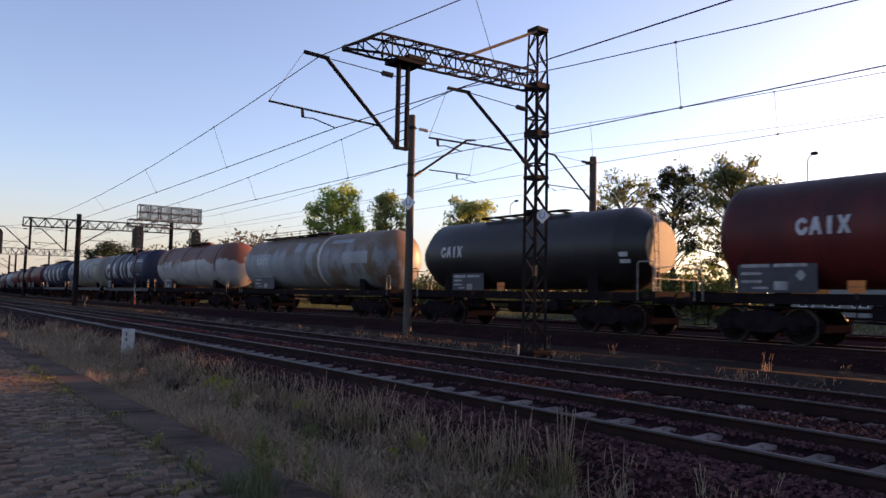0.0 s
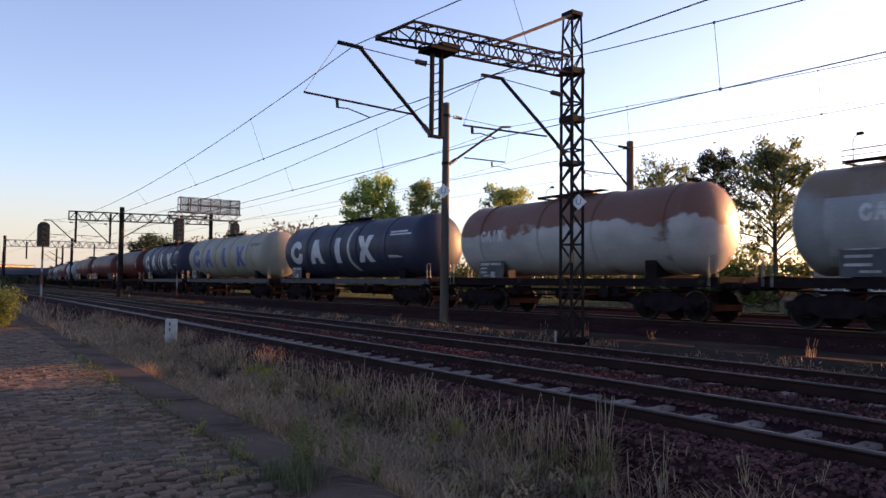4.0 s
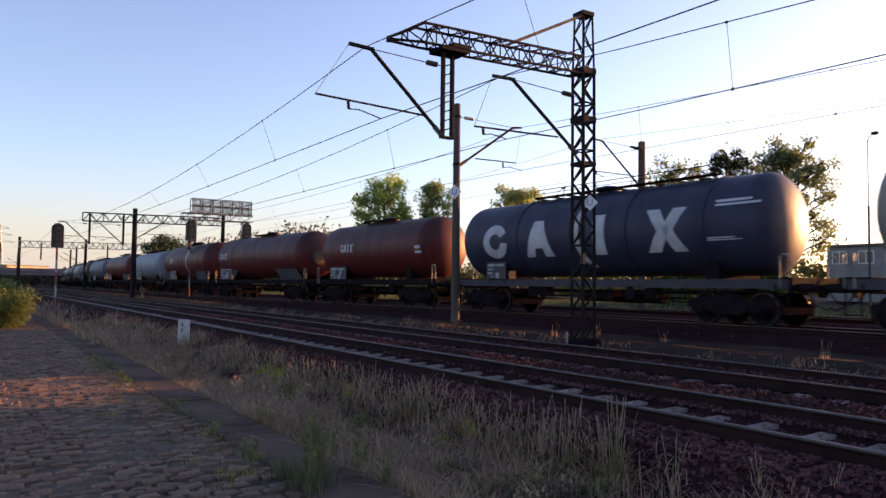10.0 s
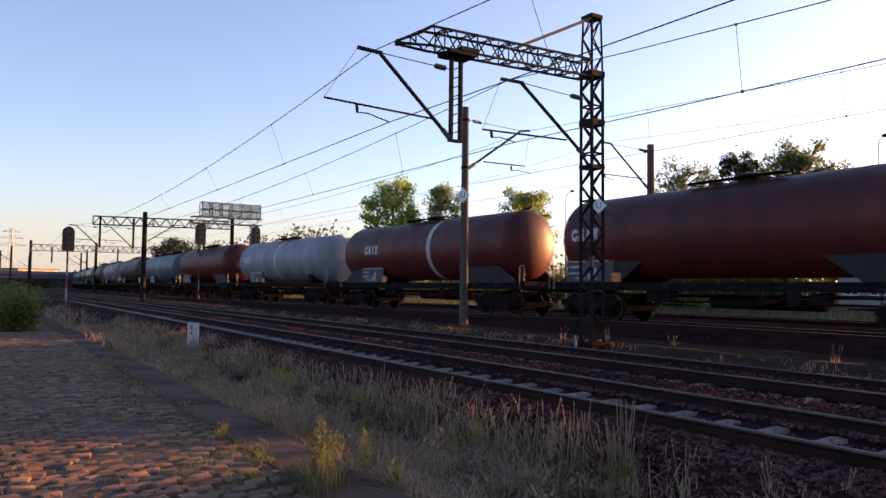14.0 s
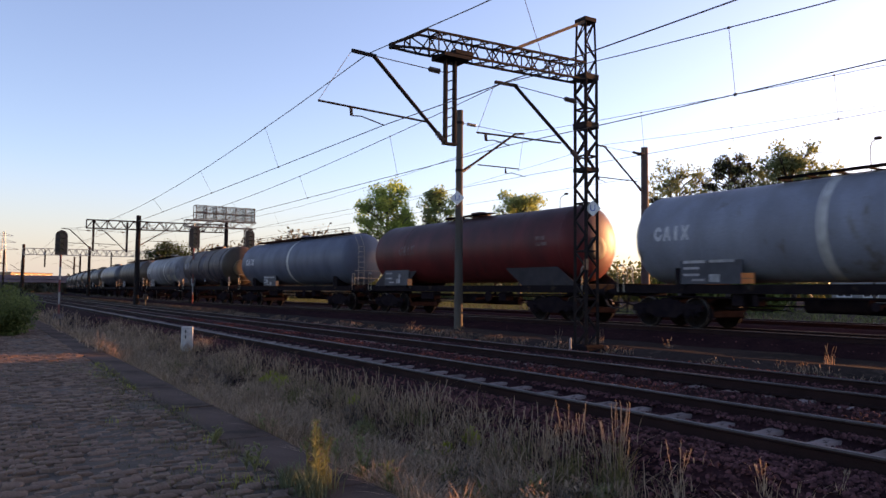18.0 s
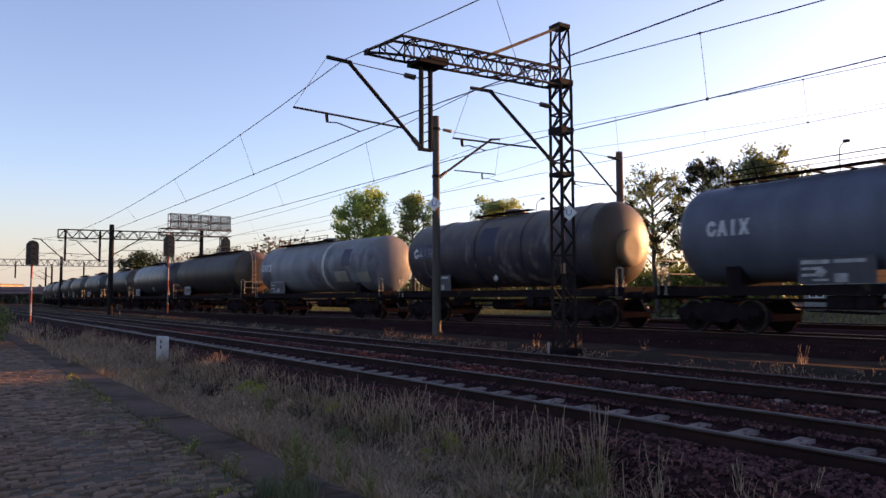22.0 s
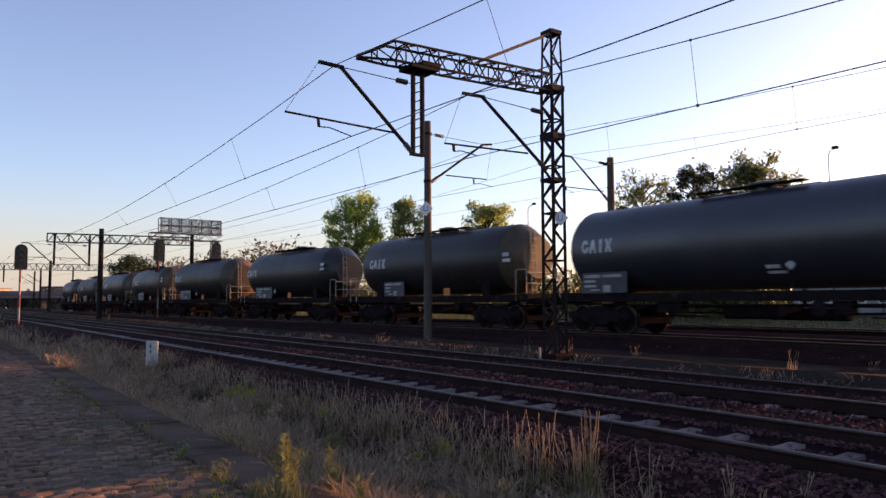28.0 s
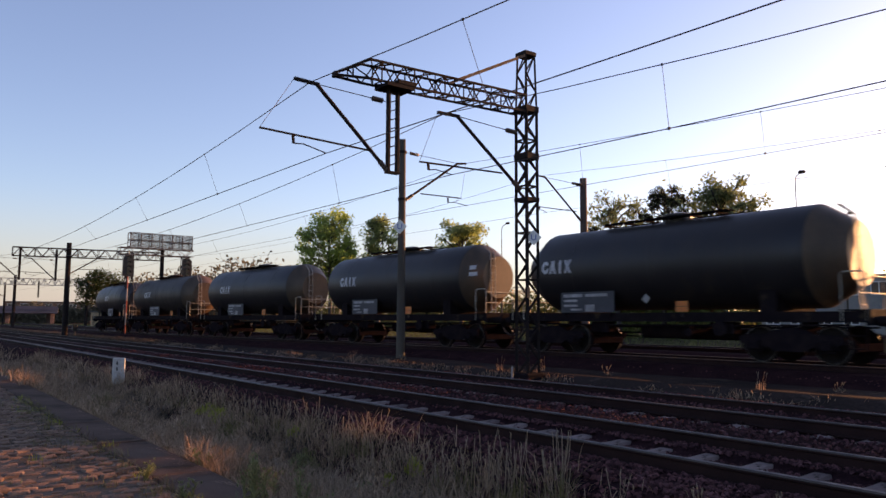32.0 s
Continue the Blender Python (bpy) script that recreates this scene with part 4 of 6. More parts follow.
# ---------------------------------------------------------------- overhead line
def lattice(ms, a, b, w1, w2, bays, leg=0.05, brace=0.028, flat=None):
    """A four-legged braced truss from a to b, w1 wide at a and w2 at b."""
    a, b = Vector(a), Vector(b)
    d = (b - a).normalized()
    if abs(d.z) > 0.7:
        u, v = Vector((1, 0, 0)), Vector((0, 1, 0))
    else:
        u, v = Vector((0, 0, 1)), d.cross(Vector((0, 0, 1))).normalized()
    k1, k2 = (w1, w2) if flat is None else (flat, flat)

    def corner(i, s, t):
        f = i / bays
        wu, wv = w1 + (w2 - w1) * f, k1 + (k2 - k1) * f
        return a + (b - a) * f + u * (s * wu / 2) + v * (t * wv / 2)

    for s in (-1, 1):
        for t in (-1, 1):
            ms.bar(corner(0, s, t), corner(bays, s, t), leg)
    for i in range(bays):
        p = 1 if i % 2 else -1
        for t in (-1, 1):
            ms.bar(corner(i, p, t), corner(i + 1, -p, t), brace)
            ms.bar(corner(i, t, p), corner(i + 1, t, -p), brace)
            if i % 3 == 0:
                ms.bar(corner(i, -1, t), corner(i, 1, t), brace)
                ms.bar(corner(i, t, -1), corner(i, t, 1), brace)
    return ms


def insulator(parent, a, b, r=0.06, n=5):
    a, b = Vector(a), Vector(b)
    ms = Mesh()
    ms.cyl(a, b, r * 0.45, 8)
    for i in range(n):
        c = a + (b - a) * ((i + 0.5) / n)
        d = (b - a) / n * 0.3
        ms.cyl(c - d, c + d, r, 10, r * 0.7)
    return part("insulator", ms, PORCELAIN, parent, "brown ribbed porcelain insulator")


def bracket(parent, x, foot, elbow, tip, low_in, low_out, stub, end, anchor):
    """A hinged cantilever: strut, top tube, stay with insulator, steady tube and registration arm, all (y, z) at x."""
    P = lambda q: (x, q[0], q[1])
    ms = Mesh()
    ms.cyl(P(foot), P(elbow), 0.045, 8)
    part("strut", ms, STEELDARK, parent)
    f, e = Vector(P(foot)), Vector(P(elbow))
    insulator(parent, f, f + (e - f) * 0.13, 0.075)
    ms = Mesh()
    q = Vector(P(elbow)) + (Vector(P(elbow)) - Vector(P(tip))) * 0.12
    ms.bar(q, P(tip), 0.07)
    part("head_tube", ms, STEELDARK, parent)
    ms = Mesh()
    ms.cyl(P(elbow), P(anchor), 0.012, 6)
    part("stay_rod", ms, WIRE, parent)
    a, e = Vector(P(anchor)), Vector(P(elbow))
    insulator(parent, a + (e - a) * 0.08, a + (e - a) * 0.24, 0.07)
    ms = Mesh()
    ms.cyl(P(low_in), P(low_out), 0.024, 8)
    part("steady_tube", ms, STEELDARK, parent)
    ms = Mesh()
    ms.bar(P((stub[0], stub[1] + 0.03)), P((stub[0] + 0.02, stub[1] - 0.16)), 0.05)
    s0 = Vector(P((stub[0] + 0.02, stub[1] - 0.16)))
    e0 = Vector(P(end))
    ms.tube([s0, s0 + (e0 - s0) * 0.3 + Vector((0, 0, 0.05)), s0 + (e0 - s0) * 0.6 + Vector((0, 0, 0.03)), e0], 0.014, 6)
    part("registration_arm", ms, STEELDARK, parent)
    ms = Mesh()
    ms.cyl(P(tip), P(low_out), 0.006, 5)
    part("hanger_wire", ms, WIRE, parent)


def sign_u(parent, x, y, z, size, turn=45, board=WHITE, ink=BLUEPAINT):
    """A small board facing the platform with one letter."""
    face = Matrix.Rotation(radians(38), 3, "Z")
    ms = Mesh()
    ms.box((x, y, z), (size, 0.012, size), 0.003, face @ Euler((0, radians(turn), 0)).to_matrix())
    b = part("letter_board", ms, board, parent, "small enamel board with one letter")
    cu = bpy.data.curves.new("letter", "FONT")
    cu.body, cu.size, cu.align_x, cu.align_y, cu.extrude = "U", size * 0.78, "CENTER", "CENTER", 0.002
    tmp = bpy.data.objects.new("letter", cu)
    scene.collection.objects.link(tmp)
    bpy.context.view_layer.update()
    me = bpy.data.meshes.new_from_object(tmp.evaluated_get(bpy.context.evaluated_depsgraph_get()))
    bpy.data.objects.remove(tmp)
    me.materials.clear()
    me.materials.append(ink)
    ob = new("letter", me)
    ob.parent = b
    ob.matrix_local = Matrix.Translation(Vector((x, y, z)) + face @ Vector((0, -0.012, 0))) @ face.to_4x4() @ pose(0, 0, 0, 90)


X0 = -14.44
gantry = thing("catenary_mast", "dark rust-stained lattice mast with a cantilever truss over two tracks", "catenary mast")
ms = Mesh()
lattice(ms, (X0, 13.79, -0.15), (X0, 13.79, 7.1), 0.42, 0.40, 17, 0.08, 0.042)
lattice(ms, (X0, 13.79, 7.1), (X0, 13.79, 8.68), 0.40, 0.33, 3, 0.055, 0.03)
ms.box((X0, 13.79, 8.7), (0.42, 0.42, 0.12), 0.01)
part("lattice_mast", ms, STEELDARK, gantry, smooth=None)
for z in (7.12, 5.8, 4.6):
    ms = Mesh()
    for s in (-1, 1):
        ms.box((X0 + s * 0.225, 13.79, z), (0.03, 0.5, 0.16 if z > 5 else 0.1)).box((X0, 13.79 + s * 0.225, z), (0.5, 0.03, 0.16 if z > 5 else 0.1))
    part("collar", ms, STEELDARK, gantry, smooth=None)
ms = Mesh()
ms.box((X0, 13.79, -0.22), (0.7, 0.7, 0.3), 0.04)
part("footing", ms, FRAME, gantry, "dark weathered footing")
ms = Mesh()
lattice(ms, (X0, 13.6, 7.24), (X0, 8.62, 7.13), 0.46, 0.46, 16, 0.05, 0.026, flat=0.42)
for s in (-1, 1):
    ms.bar((X0 + s * 0.21, 8.62, 7.36), (X0 + s * 0.06, 7.8, 6.92), 0.05)
    ms.bar((X0 + s * 0.21, 8.62, 6.9), (X0 + s * 0.06, 7.8, 6.86), 0.05)
    ms.bar((X0 + s * 0.21, 8.62, 6.9), (X0 + s * 0.13, 8.2, 7.13), 0.026)
    ms.bar((X0 + s * 0.13, 8.2, 7.13), (X0 + s * 0.13, 8.2, 6.88), 0.026)
ms.box((X0, 7.8, 6.88), (0.16, 0.08, 0.12))
part("truss_beam", ms, STEELDARK, gantry, smooth=None)
for s in (-1, 1):
    ms = Mesh()
    ms.bar((X0 + s * 0.16, 13.62, 8.62), (X0 + s * 0.2, 11.2, 7.4), 0.035, 0.07)
    part("tie_bar", ms, mat("tie_rust", (0.16, 0.085, 0.05), (0.1, 0.06, 0.04), rough=0.8, scale=4) if s < 0 else bpy.data.materials["tie_rust"], gantry, "rust-brown flat tie bar")
ms = Mesh()
for y in (9.26, 9.52):
    ms.box((X0, y, 5.85), (0.12, 0.07, 2.15), 0.008)
for i in range(9):
    ms.bar((X0, 9.26, 4.95 + i * 0.22), (X0, 9.52, 5.06 + i * 0.22), 0.025)
ms.box((X0, 9.39, 4.8), (0.16, 0.36, 0.05))
part("drop_post", ms, STEELDARK, gantry, smooth=None)
ms = Mesh()
ms.box((X0, 9.42, 6.86), (0.6, 0.75, 0.08)).box((X0, 9.62, 6.98), (0.55, 0.5, 0.1))
part("clamp_plate", ms, STEELDARK, gantry, smooth=None)
bracket(gantry, X0, (9.27, 4.81), (7.34, 6.56), (6.8, 6.58), (8.74, 5.25), (6.03, 5.35), (6.8, 5.29), (7.62, 5.02), (9.24, 6.5))
bracket(gantry, X0, (13.55, 4.86), (11.35, 6.53), (10.73, 6.52), (12.88, 5.24), (10.18, 5.18), (10.44, 5.17), (11.19, 4.98), (13.55, 6.42))
sign_u(gantry, X0 + 0.33, 13.72, 3.53, 0.3, 45, WHITE, BLUEPAINT)
ms = Mesh()
ms.bar((X0 + 0.18, 13.76, 3.53), (X0 + 0.34, 13.76, 3.53), 0.03)
part("sign_clamp", ms, STEELDARK, gantry)
ms = Mesh()
ms.box((X0 + 0.24, 13.56, 2.05), (0.18, 0.012, 0.28), 0.003)
part("number_plate", ms, mat("faded_orange_plate", (0.3, 0.11, 0.05), (0.22, 0.09, 0.05), rough=0.7, scale=8), gantry, "small orange plate")

# concrete pole beside the train's track
pole = thing("catenary_pole", "grey-brown concrete pole with a bracket over the train's track", "catenary pole")
ms = Mesh()
ms.cyl((-23.2, 15.55, -0.25), (-23.2, 15.55, 8.3), 0.17, 18, 0.125)
part("pole_shaft", ms, POLE, pole)
for z in (5.95, 7.8):
    ms = Mesh()
    ms.spin([(z - 0.05, 0.15), (z - 0.05, 0.165), (z + 0.05, 0.165), (z + 0.05, 0.15)], (-23.2, 15.55, 0), "z", 16)
    part("pole_band", ms, STEELDARK, pole)
bracket(pole, -23.2, (15.72, 5.95), (18.27, 7.72), (18.71, 7.78), (16.41, 6.27), (18.45, 6.3), (17.77, 6.22), (18.79, 6.02), (15.7, 7.82))
sign_u(pole, -23.05, 15.36, 4.86, 0.4, 45, WHITE, BLUEPAINT)

pole2 = thing("catenary_pole", "slim brown pole with a bracket beyond the train", "catenary pole")
ms = Mesh()
ms.cyl((-25.0, 27.83, -0.2), (-25.0, 27.83, 8.55), 0.22, 16, 0.17)
part("pole_shaft", ms, mat("pole_rust", (0.09, 0.055, 0.045), (0.07, 0.045, 0.04), rough=0.85, scale=3), pole2)
ms = Mesh()
ms.box((-25.0, 27.6, 8.2), (0.3, 0.3, 0.12), 0.01)
part("pole_band", ms, STEELDARK, pole2)
bracket(pole2, -25.0, (27.6, 6.37), (25.1, 8.28), (24.62, 8.3), (27.31, 6.8), (24.5, 6.79), (24.7, 6.79), (25.2, 6.55), (27.6, 8.2))

# the next gantry down the line, and the one behind it
XF = -71.0
far_g = thing("catenary_gantry", "dark lattice gantry spanning the tracks in the distance", "catenary gantry")
ms = Mesh()
lattice(ms, (XF, 8.1, 7.0), (XF, 20.4, 7.2), 0.74, 0.74, 22, 0.07, 0.045, flat=0.5)
part("truss_beam", ms, STEELDARK, far_g, smooth=None)
for y, r, h in ((12.4, 0.24, 8.0), (20.4, 0.2, 8.0)):
    ms = Mesh()
    ms.cyl((XF, y, -0.3), (XF, y, h), r, 14, r * 0.85)
    part("pole_shaft", ms, STEELDARK, far_g)
for y in (8.68, 11.45):
    ms = Mesh()
    ms.box((XF, y, 5.95), (0.16, 0.16, 2.7))
    part("drop_post", ms, STEELDARK, far_g)
for y in (8.68, 11.45):
    bracket(far_g, XF, (y - 0.1, 4.75), (y - 1.9, 6.45), (y - 2.5, 6.5), (y - 0.6, 5.25), (y - 2.9, 5.3), (y - 2.3, 5.25), (y - 1.5, 5.0), (y - 0.1, 6.4))
bracket(far_g, XF, (12.6, 5.3), (15.0, 6.9), (15.5, 6.95), (13.2, 5.7), (15.8, 5.75), (15.1, 5.7), (16.0, 5.5), (12.6, 6.9))

far2 = thing("catenary_gantry", "pale lattice gantry far down the curving line", "catenary gantry")
ms = Mesh()
lattice(ms, (-128, 6.0, 6.9), (-128, 25.5, 7.1), 0.95, 0.95, 40, 0.09, 0.05, flat=0.6)
part("truss_beam", ms, GREYSTEEL, far2, smooth=None)
for y in (6.1, 15.2, 25.3):
    ms = Mesh()
    ms.cyl((-128, y, -0.3), (-128, y, 8.0), 0.24, 12, 0.2)
    part("pole_shaft", ms, STEELDARK, far2)
for y in (9.0, 18.4):
    ms = Mesh()
    ms.box((-128, y, 5.9), (0.2, 0.2, 2.6))
    part("drop_post", ms, STEELDARK, far2)
for x, y, h in ((-150, 4.2, 8.0), (-176, 3.0, 8.2), (-176, 18.0, 8.2), (-205, 9.5, 8.2), (-160, 17.4, 8.2), (-215, 2.0, 8.0)):
    p = thing("catenary_pole", "dark catenary pole far down the line", "catenary pole", group="far catenary poles")
    ms = Mesh()
    ms.cyl((x, y, -0.3), (x, y, h), 0.2, 10, 0.16)
    part("pole_shaft", ms, STEELDARK, p)
    ms = Mesh()
    ms.cyl((x, y, 5.4), (x, y - 2.4, 7.0), 0.05, 6).cyl((x, y, 5.7), (x, y - 2.8, 5.7), 0.03, 6)
    part("cantilever", ms, STEELDARK, p)

CAGE = mat("cage_steel_grey", (0.1, 0.095, 0.1), (0.065, 0.06, 0.062), rough=0.8, scale=3)
# signal bridge with a caged walkway
sb = thing("signal_bridge", "grey lattice signal bridge with a caged walkway", "signal bridge")
XB = -64.0
ms = Mesh()
lattice(ms, (XB, 14.9, 6.95), (XB, 20.9, 7.0), 0.55, 0.55, 9, 0.07, 0.045, flat=0.8)
part("truss_beam", ms, CAGE, sb, smooth=None)
ms = Mesh()
for y in np.linspace(15.66, 20.76, 7):
    for dx in (-0.4, 0.4):
        ms.bar((XB + dx, y, 7.2), (XB + dx, y, 8.5), 0.06)
for z in (7.35, 7.9, 8.5):
    for dx in (-0.4, 0.4):
        ms.bar((XB + dx, 15.66, z), (XB + dx, 20.76, z), 0.05)
    for y in (15.66, 20.76):
        ms.bar((XB - 0.4, y, z), (XB + 0.4, y, z), 0.05)
part("cage_frame", ms, CAGE, sb, smooth=None)
for i in range(6):
    ms = Mesh()
    ya = 15.72 + i * 0.85
    for k in range(9):
        ms.bar((XB + 0.37, ya + k * 0.092, 7.38), (XB + 0.37, ya + k * 0.092, 8.47), 0.034)
    for k in range(10):
        ms.bar((XB + 0.37, ya, 7.42 + k * 0.11), (XB + 0.37, ya + 0.74, 7.42 + k * 0.11), 0.034)
    part("mesh_panel", ms, CAGE, sb, "wire mesh infill panel", smooth=None)
for y in (15.75, 20.3):
    ms = Mesh()
    lattice(ms, (XB, y, -0.2), (XB, y, 6.8), 0.5, 0.5, 12, 0.06, 0.04)
    part("leg", ms, STEELDARK, sb, smooth=None)


def signal_head(parent, x, y, z0, z1, w, turn=0.0):
    """A black oval backboard with hooded lamps facing +x."""
    ms = Mesh()
    h = (z1 - z0)
    n = 14
    ring = [(w / 2 * math.cos(math.pi * i / n), z1 - w / 2 + w / 2 * math.sin(math.pi * i / n)) for i in range(n + 1)] + [(-w / 2, z0), (w / 2, z0)]
    k = len(ring)
    ms.add([(x - 0.14, y + a, b) for a, b in ring] + [(x + 0.06, y + a, b) for a, b in ring],
           [tuple(range(k)), tuple(range(k, 2 * k))[::-1]] + [(i, (i + 1) % k, k + (i + 1) % k, k + i) for i in range(k)])
    head = part("signal_head", ms, BLACK, parent, "black signal backboard with unlit lamps")
    for i in range(4):
        z = z0 + h * (0.16 + 0.22 * i)
        l = Mesh()
        l.cyl((x + 0.06, y, z), (x + 0.075, y, z), w * 0.17, 14)
        part("lamp_lens", l, LENS, head)
        l = Mesh()
        l.tube([(x + 0.06, y - w * 0.2, z), (x + 0.2, y - w * 0.19, z + 0.02)], 0.012, 5)
        l.add([(x + dx, y + w * 0.2 * math.cos(a), z + w * 0.2 * math.sin(a)) for dx in (0.06, 0.24) for a in np.linspace(0.1, 3.04, 9)], [(i_, i_ + 1, 10 + i_, 9 + i_) for i_ in range(8)])
        part("lamp_hood", l, BLACK, head)


signal_head(sb, XB + 0.6, 20.3, 4.9, 6.6, 0.8)
ms = Mesh()
ms.bar((XB + 0.5, 20.3, 5.6), (XB, 20.3, 6.9), 0.08)
part("signal_hanger", ms, GREYSTEEL, sb)


POSTRED = mat("post_red_faded", (0.26, 0.05, 0.04), (0.18, 0.045, 0.04), rough=0.8, scale=5)
POSTWHITE = mat("post_white_dirty", (0.3, 0.27, 0.26), (0.2, 0.18, 0.17), rough=0.8, scale=5)


def signal(x, y, zb, z0, z1, w, label):
    s = thing("railway_signal", label, "railway signal")
    n = 5
    for i in range(n):
        a, b = zb + (z0 - zb) * i / n, zb + (z0 - zb) * (i + 1) / n
        ms = Mesh()
        ms.cyl((x, y, a), (x, y, b), 0.055, 12)
        part("post_section", ms, POSTRED if i % 2 == 0 else POSTWHITE, s, "red post section" if i % 2 == 0 else "white post section")
    ms = Mesh()
    ms.box((x, y, zb + 0.02), (0.5, 0.5, 0.3), 0.03)
    part("footing", ms, CONCRETE, s)
    ms = Mesh()
    ms.cyl((x, y, z0), (x, y, z1 + (0.25 if w > 0.8 else 0.0)), 0.05, 10)
    part("post_top", ms, GREYSTEEL, s)
    signal_head(s, x + 0.12, y, z0, z1, w)


signal(-46.46, 4.05, -0.3, 3.2, 4.58, 0.62, "black light signal on a red and white post beside the platform")
signal(-62.1, 15.2, -0.12, 4.75, 6.5, 0.85, "tall black light signal on a red and white post")
dw = thing("dwarf_signal", "small black dwarf signal on a short post", "railway signal")
ms = Mesh()
ms.cyl((-67.8, 12.6, -0.2), (-67.8, 12.6, 0.4), 0.06, 8)
part("post", ms, BLACK, dw)
ms = Mesh()
ms.box((-67.8, 12.6, 0.62), (0.25, 0.35, 0.5), 0.03)
part("signal_head", ms, BLACK, dw)


# ---------------------------------------------------------------- wires
def span(pts, sag, r, name, label, seg=14):
    """One wire hung from point to point, sagging between them."""
    w = Mesh()
    run = []
    for n_, (a, b) in enumerate(zip(pts, pts[1:])):
        a, b = Vector(a), Vector(b)
        dip = sag[n_] if isinstance(sag, tuple) else sag
        for i in range(seg):
            f = i / seg
            p = a + (b - a) * f
            p.z -= 4 * dip * f * (1 - f)
            run.append(p)
    run.append(Vector(pts[-1]))
    w.tube(run, r, 5)
    ob = thing(name, label, "overhead wire", group="overhead wires", ms=w, material=WIRE)
    return ob, run


def at_x(run, x):
    for a, b in zip(run, run[1:]):
        if a.x <= x <= b.x or b.x <= x <= a.x:
            return a + (b - a) * ((x - a.x) / (b.x - a.x))


def line(mess, cont, sag, csag, xs, r=0.011):
    m_, mr = span(mess, sag, r, "messenger_wire", "dark sagging messenger wire over a track")
    c_, cr = span(cont, csag, r, "contact_wire", "thin dark contact wire over a track")
    for x in xs:
        a, b = at_x(mr, x), at_x(cr, x)
        if a and b and a.z > b.z:
            d = Mesh()
            d.cyl(a, b, 0.005, 4).box(b, (0.05, 0.03, 0.05)).box(a, (0.04, 0.03, 0.04))
            part("dropper", d, WIRE, m_)


F2 = -128.0
line([(F2, 5.2, 6.6), (XF, 6.4, 6.55), (X0, 7.2, 6.58), (42, 7.0, 6.58)], [(F2, 5.2, 5.0), (XF, 6.9, 5.05), (X0, 7.62, 5.02), (42, 8.6, 5.02)], 1.14, (0.1, 0.1, 0.2), (-63, -54, -45, -36, -28, -21, -9.0, -1, 8))
line([(F2, 10.0, 6.6), (XF, 9.2, 6.55), (X0, 10.95, 6.52), (42, 10.9, 6.55)], [(F2, 10.0, 5.0), (XF, 9.9, 5.05), (X0, 11.18, 4.98), (42, 10.5, 5.05)], (1.0, 1.12, 1.42), (0.1, 0.1, 0.5), (-62, -53, -44, -35, -27, -20, -7.9, 0))
line([(F2, 14.0, 7.2), (XF, 15.5, 7.0), (-23.2, 18.6, 7.76), (42, 20.4, 7.6)], [(F2, 14.0, 5.6), (XF, 16.0, 5.5), (-23.2, 18.75, 6.04), (42, 20.6, 5.9)], (1.2, 0.8, 1.0), (0.4, -0.1, 0.1), (-60, -48, -36, -17, -10.5, -3), 0.009)
line([(F2, 20.0, 7.4), (-78, 20.5, 7.6), (-25, 24.75, 8.3), (42, 27.2, 8.2)], [(F2, 20.0, 5.8), (-78, 20.6, 6.0), (-25, 25.15, 6.56), (42, 27.4, 6.5)], 1.1, (0.25, 0.02, 0.25), (-60, -45, -18, -10), 0.008)


def pylon(x, y, h):
    """A far lattice transmission tower with three cross-arms."""
    p = thing("pylon", "grey lattice transmission tower on the far horizon", "pylon")
    ms = Mesh()
    k = 9
    for i in range(k):
        a, b = i / k, (i + 1) / k
        ra, rb = 3.2 * (1 - a) ** 1.4 + 0.5, 3.2 * (1 - b) ** 1.4 + 0.5
        for s in range(4):
            c0, c1 = 0.785 + 1.5708 * s, 0.785 + 1.5708 * (s + 1)
            p0 = (x + ra * math.cos(c0), y + ra * math.sin(c0), h * a)
            ms.bar(p0, (x + rb * math.cos(c0), y + rb * math.sin(c0), h * b), 0.22)
            ms.bar(p0, (x + rb * math.cos(c1), y + rb * math.sin(c1), h * b), 0.12)
    part("tower", ms, GREYSTEEL, p, smooth=None)
    for f, w in ((0.7, 6.5), (0.82, 5.2), (0.93, 4.0)):
        arm = Mesh()
        for d in (-1, 1):
            arm.bar((x, y, h * f), (x, y + d * w, h * f), 0.2)
            arm.bar((x, y, h * (f + 0.05)), (x, y + d * w, h * f), 0.14)
        part("cross_arm", arm, GREYSTEEL, p, smooth=None)


pylon(-419.8, 11.4, 29.2)


# ---------------------------------------------------------------- platform
SETT = mat("sett_stone", (0.215, 0.126, 0.092), (0.122, 0.073, 0.055), rough=0.9, spec=0.12, scale=6, fine=50, bump=0.5, spread=0.2, per_object=0.22)
SETTJ = mat("sett_stone_joined", (0.215, 0.126, 0.092), (0.122, 0.073, 0.055), rough=0.9, spec=0.12, scale=6, fine=50, bump=0.5, spread=0.2, island=0.22)
KERB = mat("kerb_concrete", (0.128, 0.08, 0.064), (0.084, 0.053, 0.044), rough=1.0, spec=0.03, scale=2, fine=40, bump=0.4, spots=(0.062, 0.044, 0.034), spot_scale=2)
JOINT = mat("joint_sand", (0.092, 0.06, 0.042), (0.055, 0.038, 0.028), rough=0.95, scale=3, fine=40, bump=0.6)
pm = Mesh()
pm.box((-20, -7.675, Z_PLAT - 0.175), (60, 19.75, 0.3))
PLAT = thing("pavement", "old platform paved with worn stone setts", "platform", kind="structure", ms=pm, material=JOINT)
x = -51.45
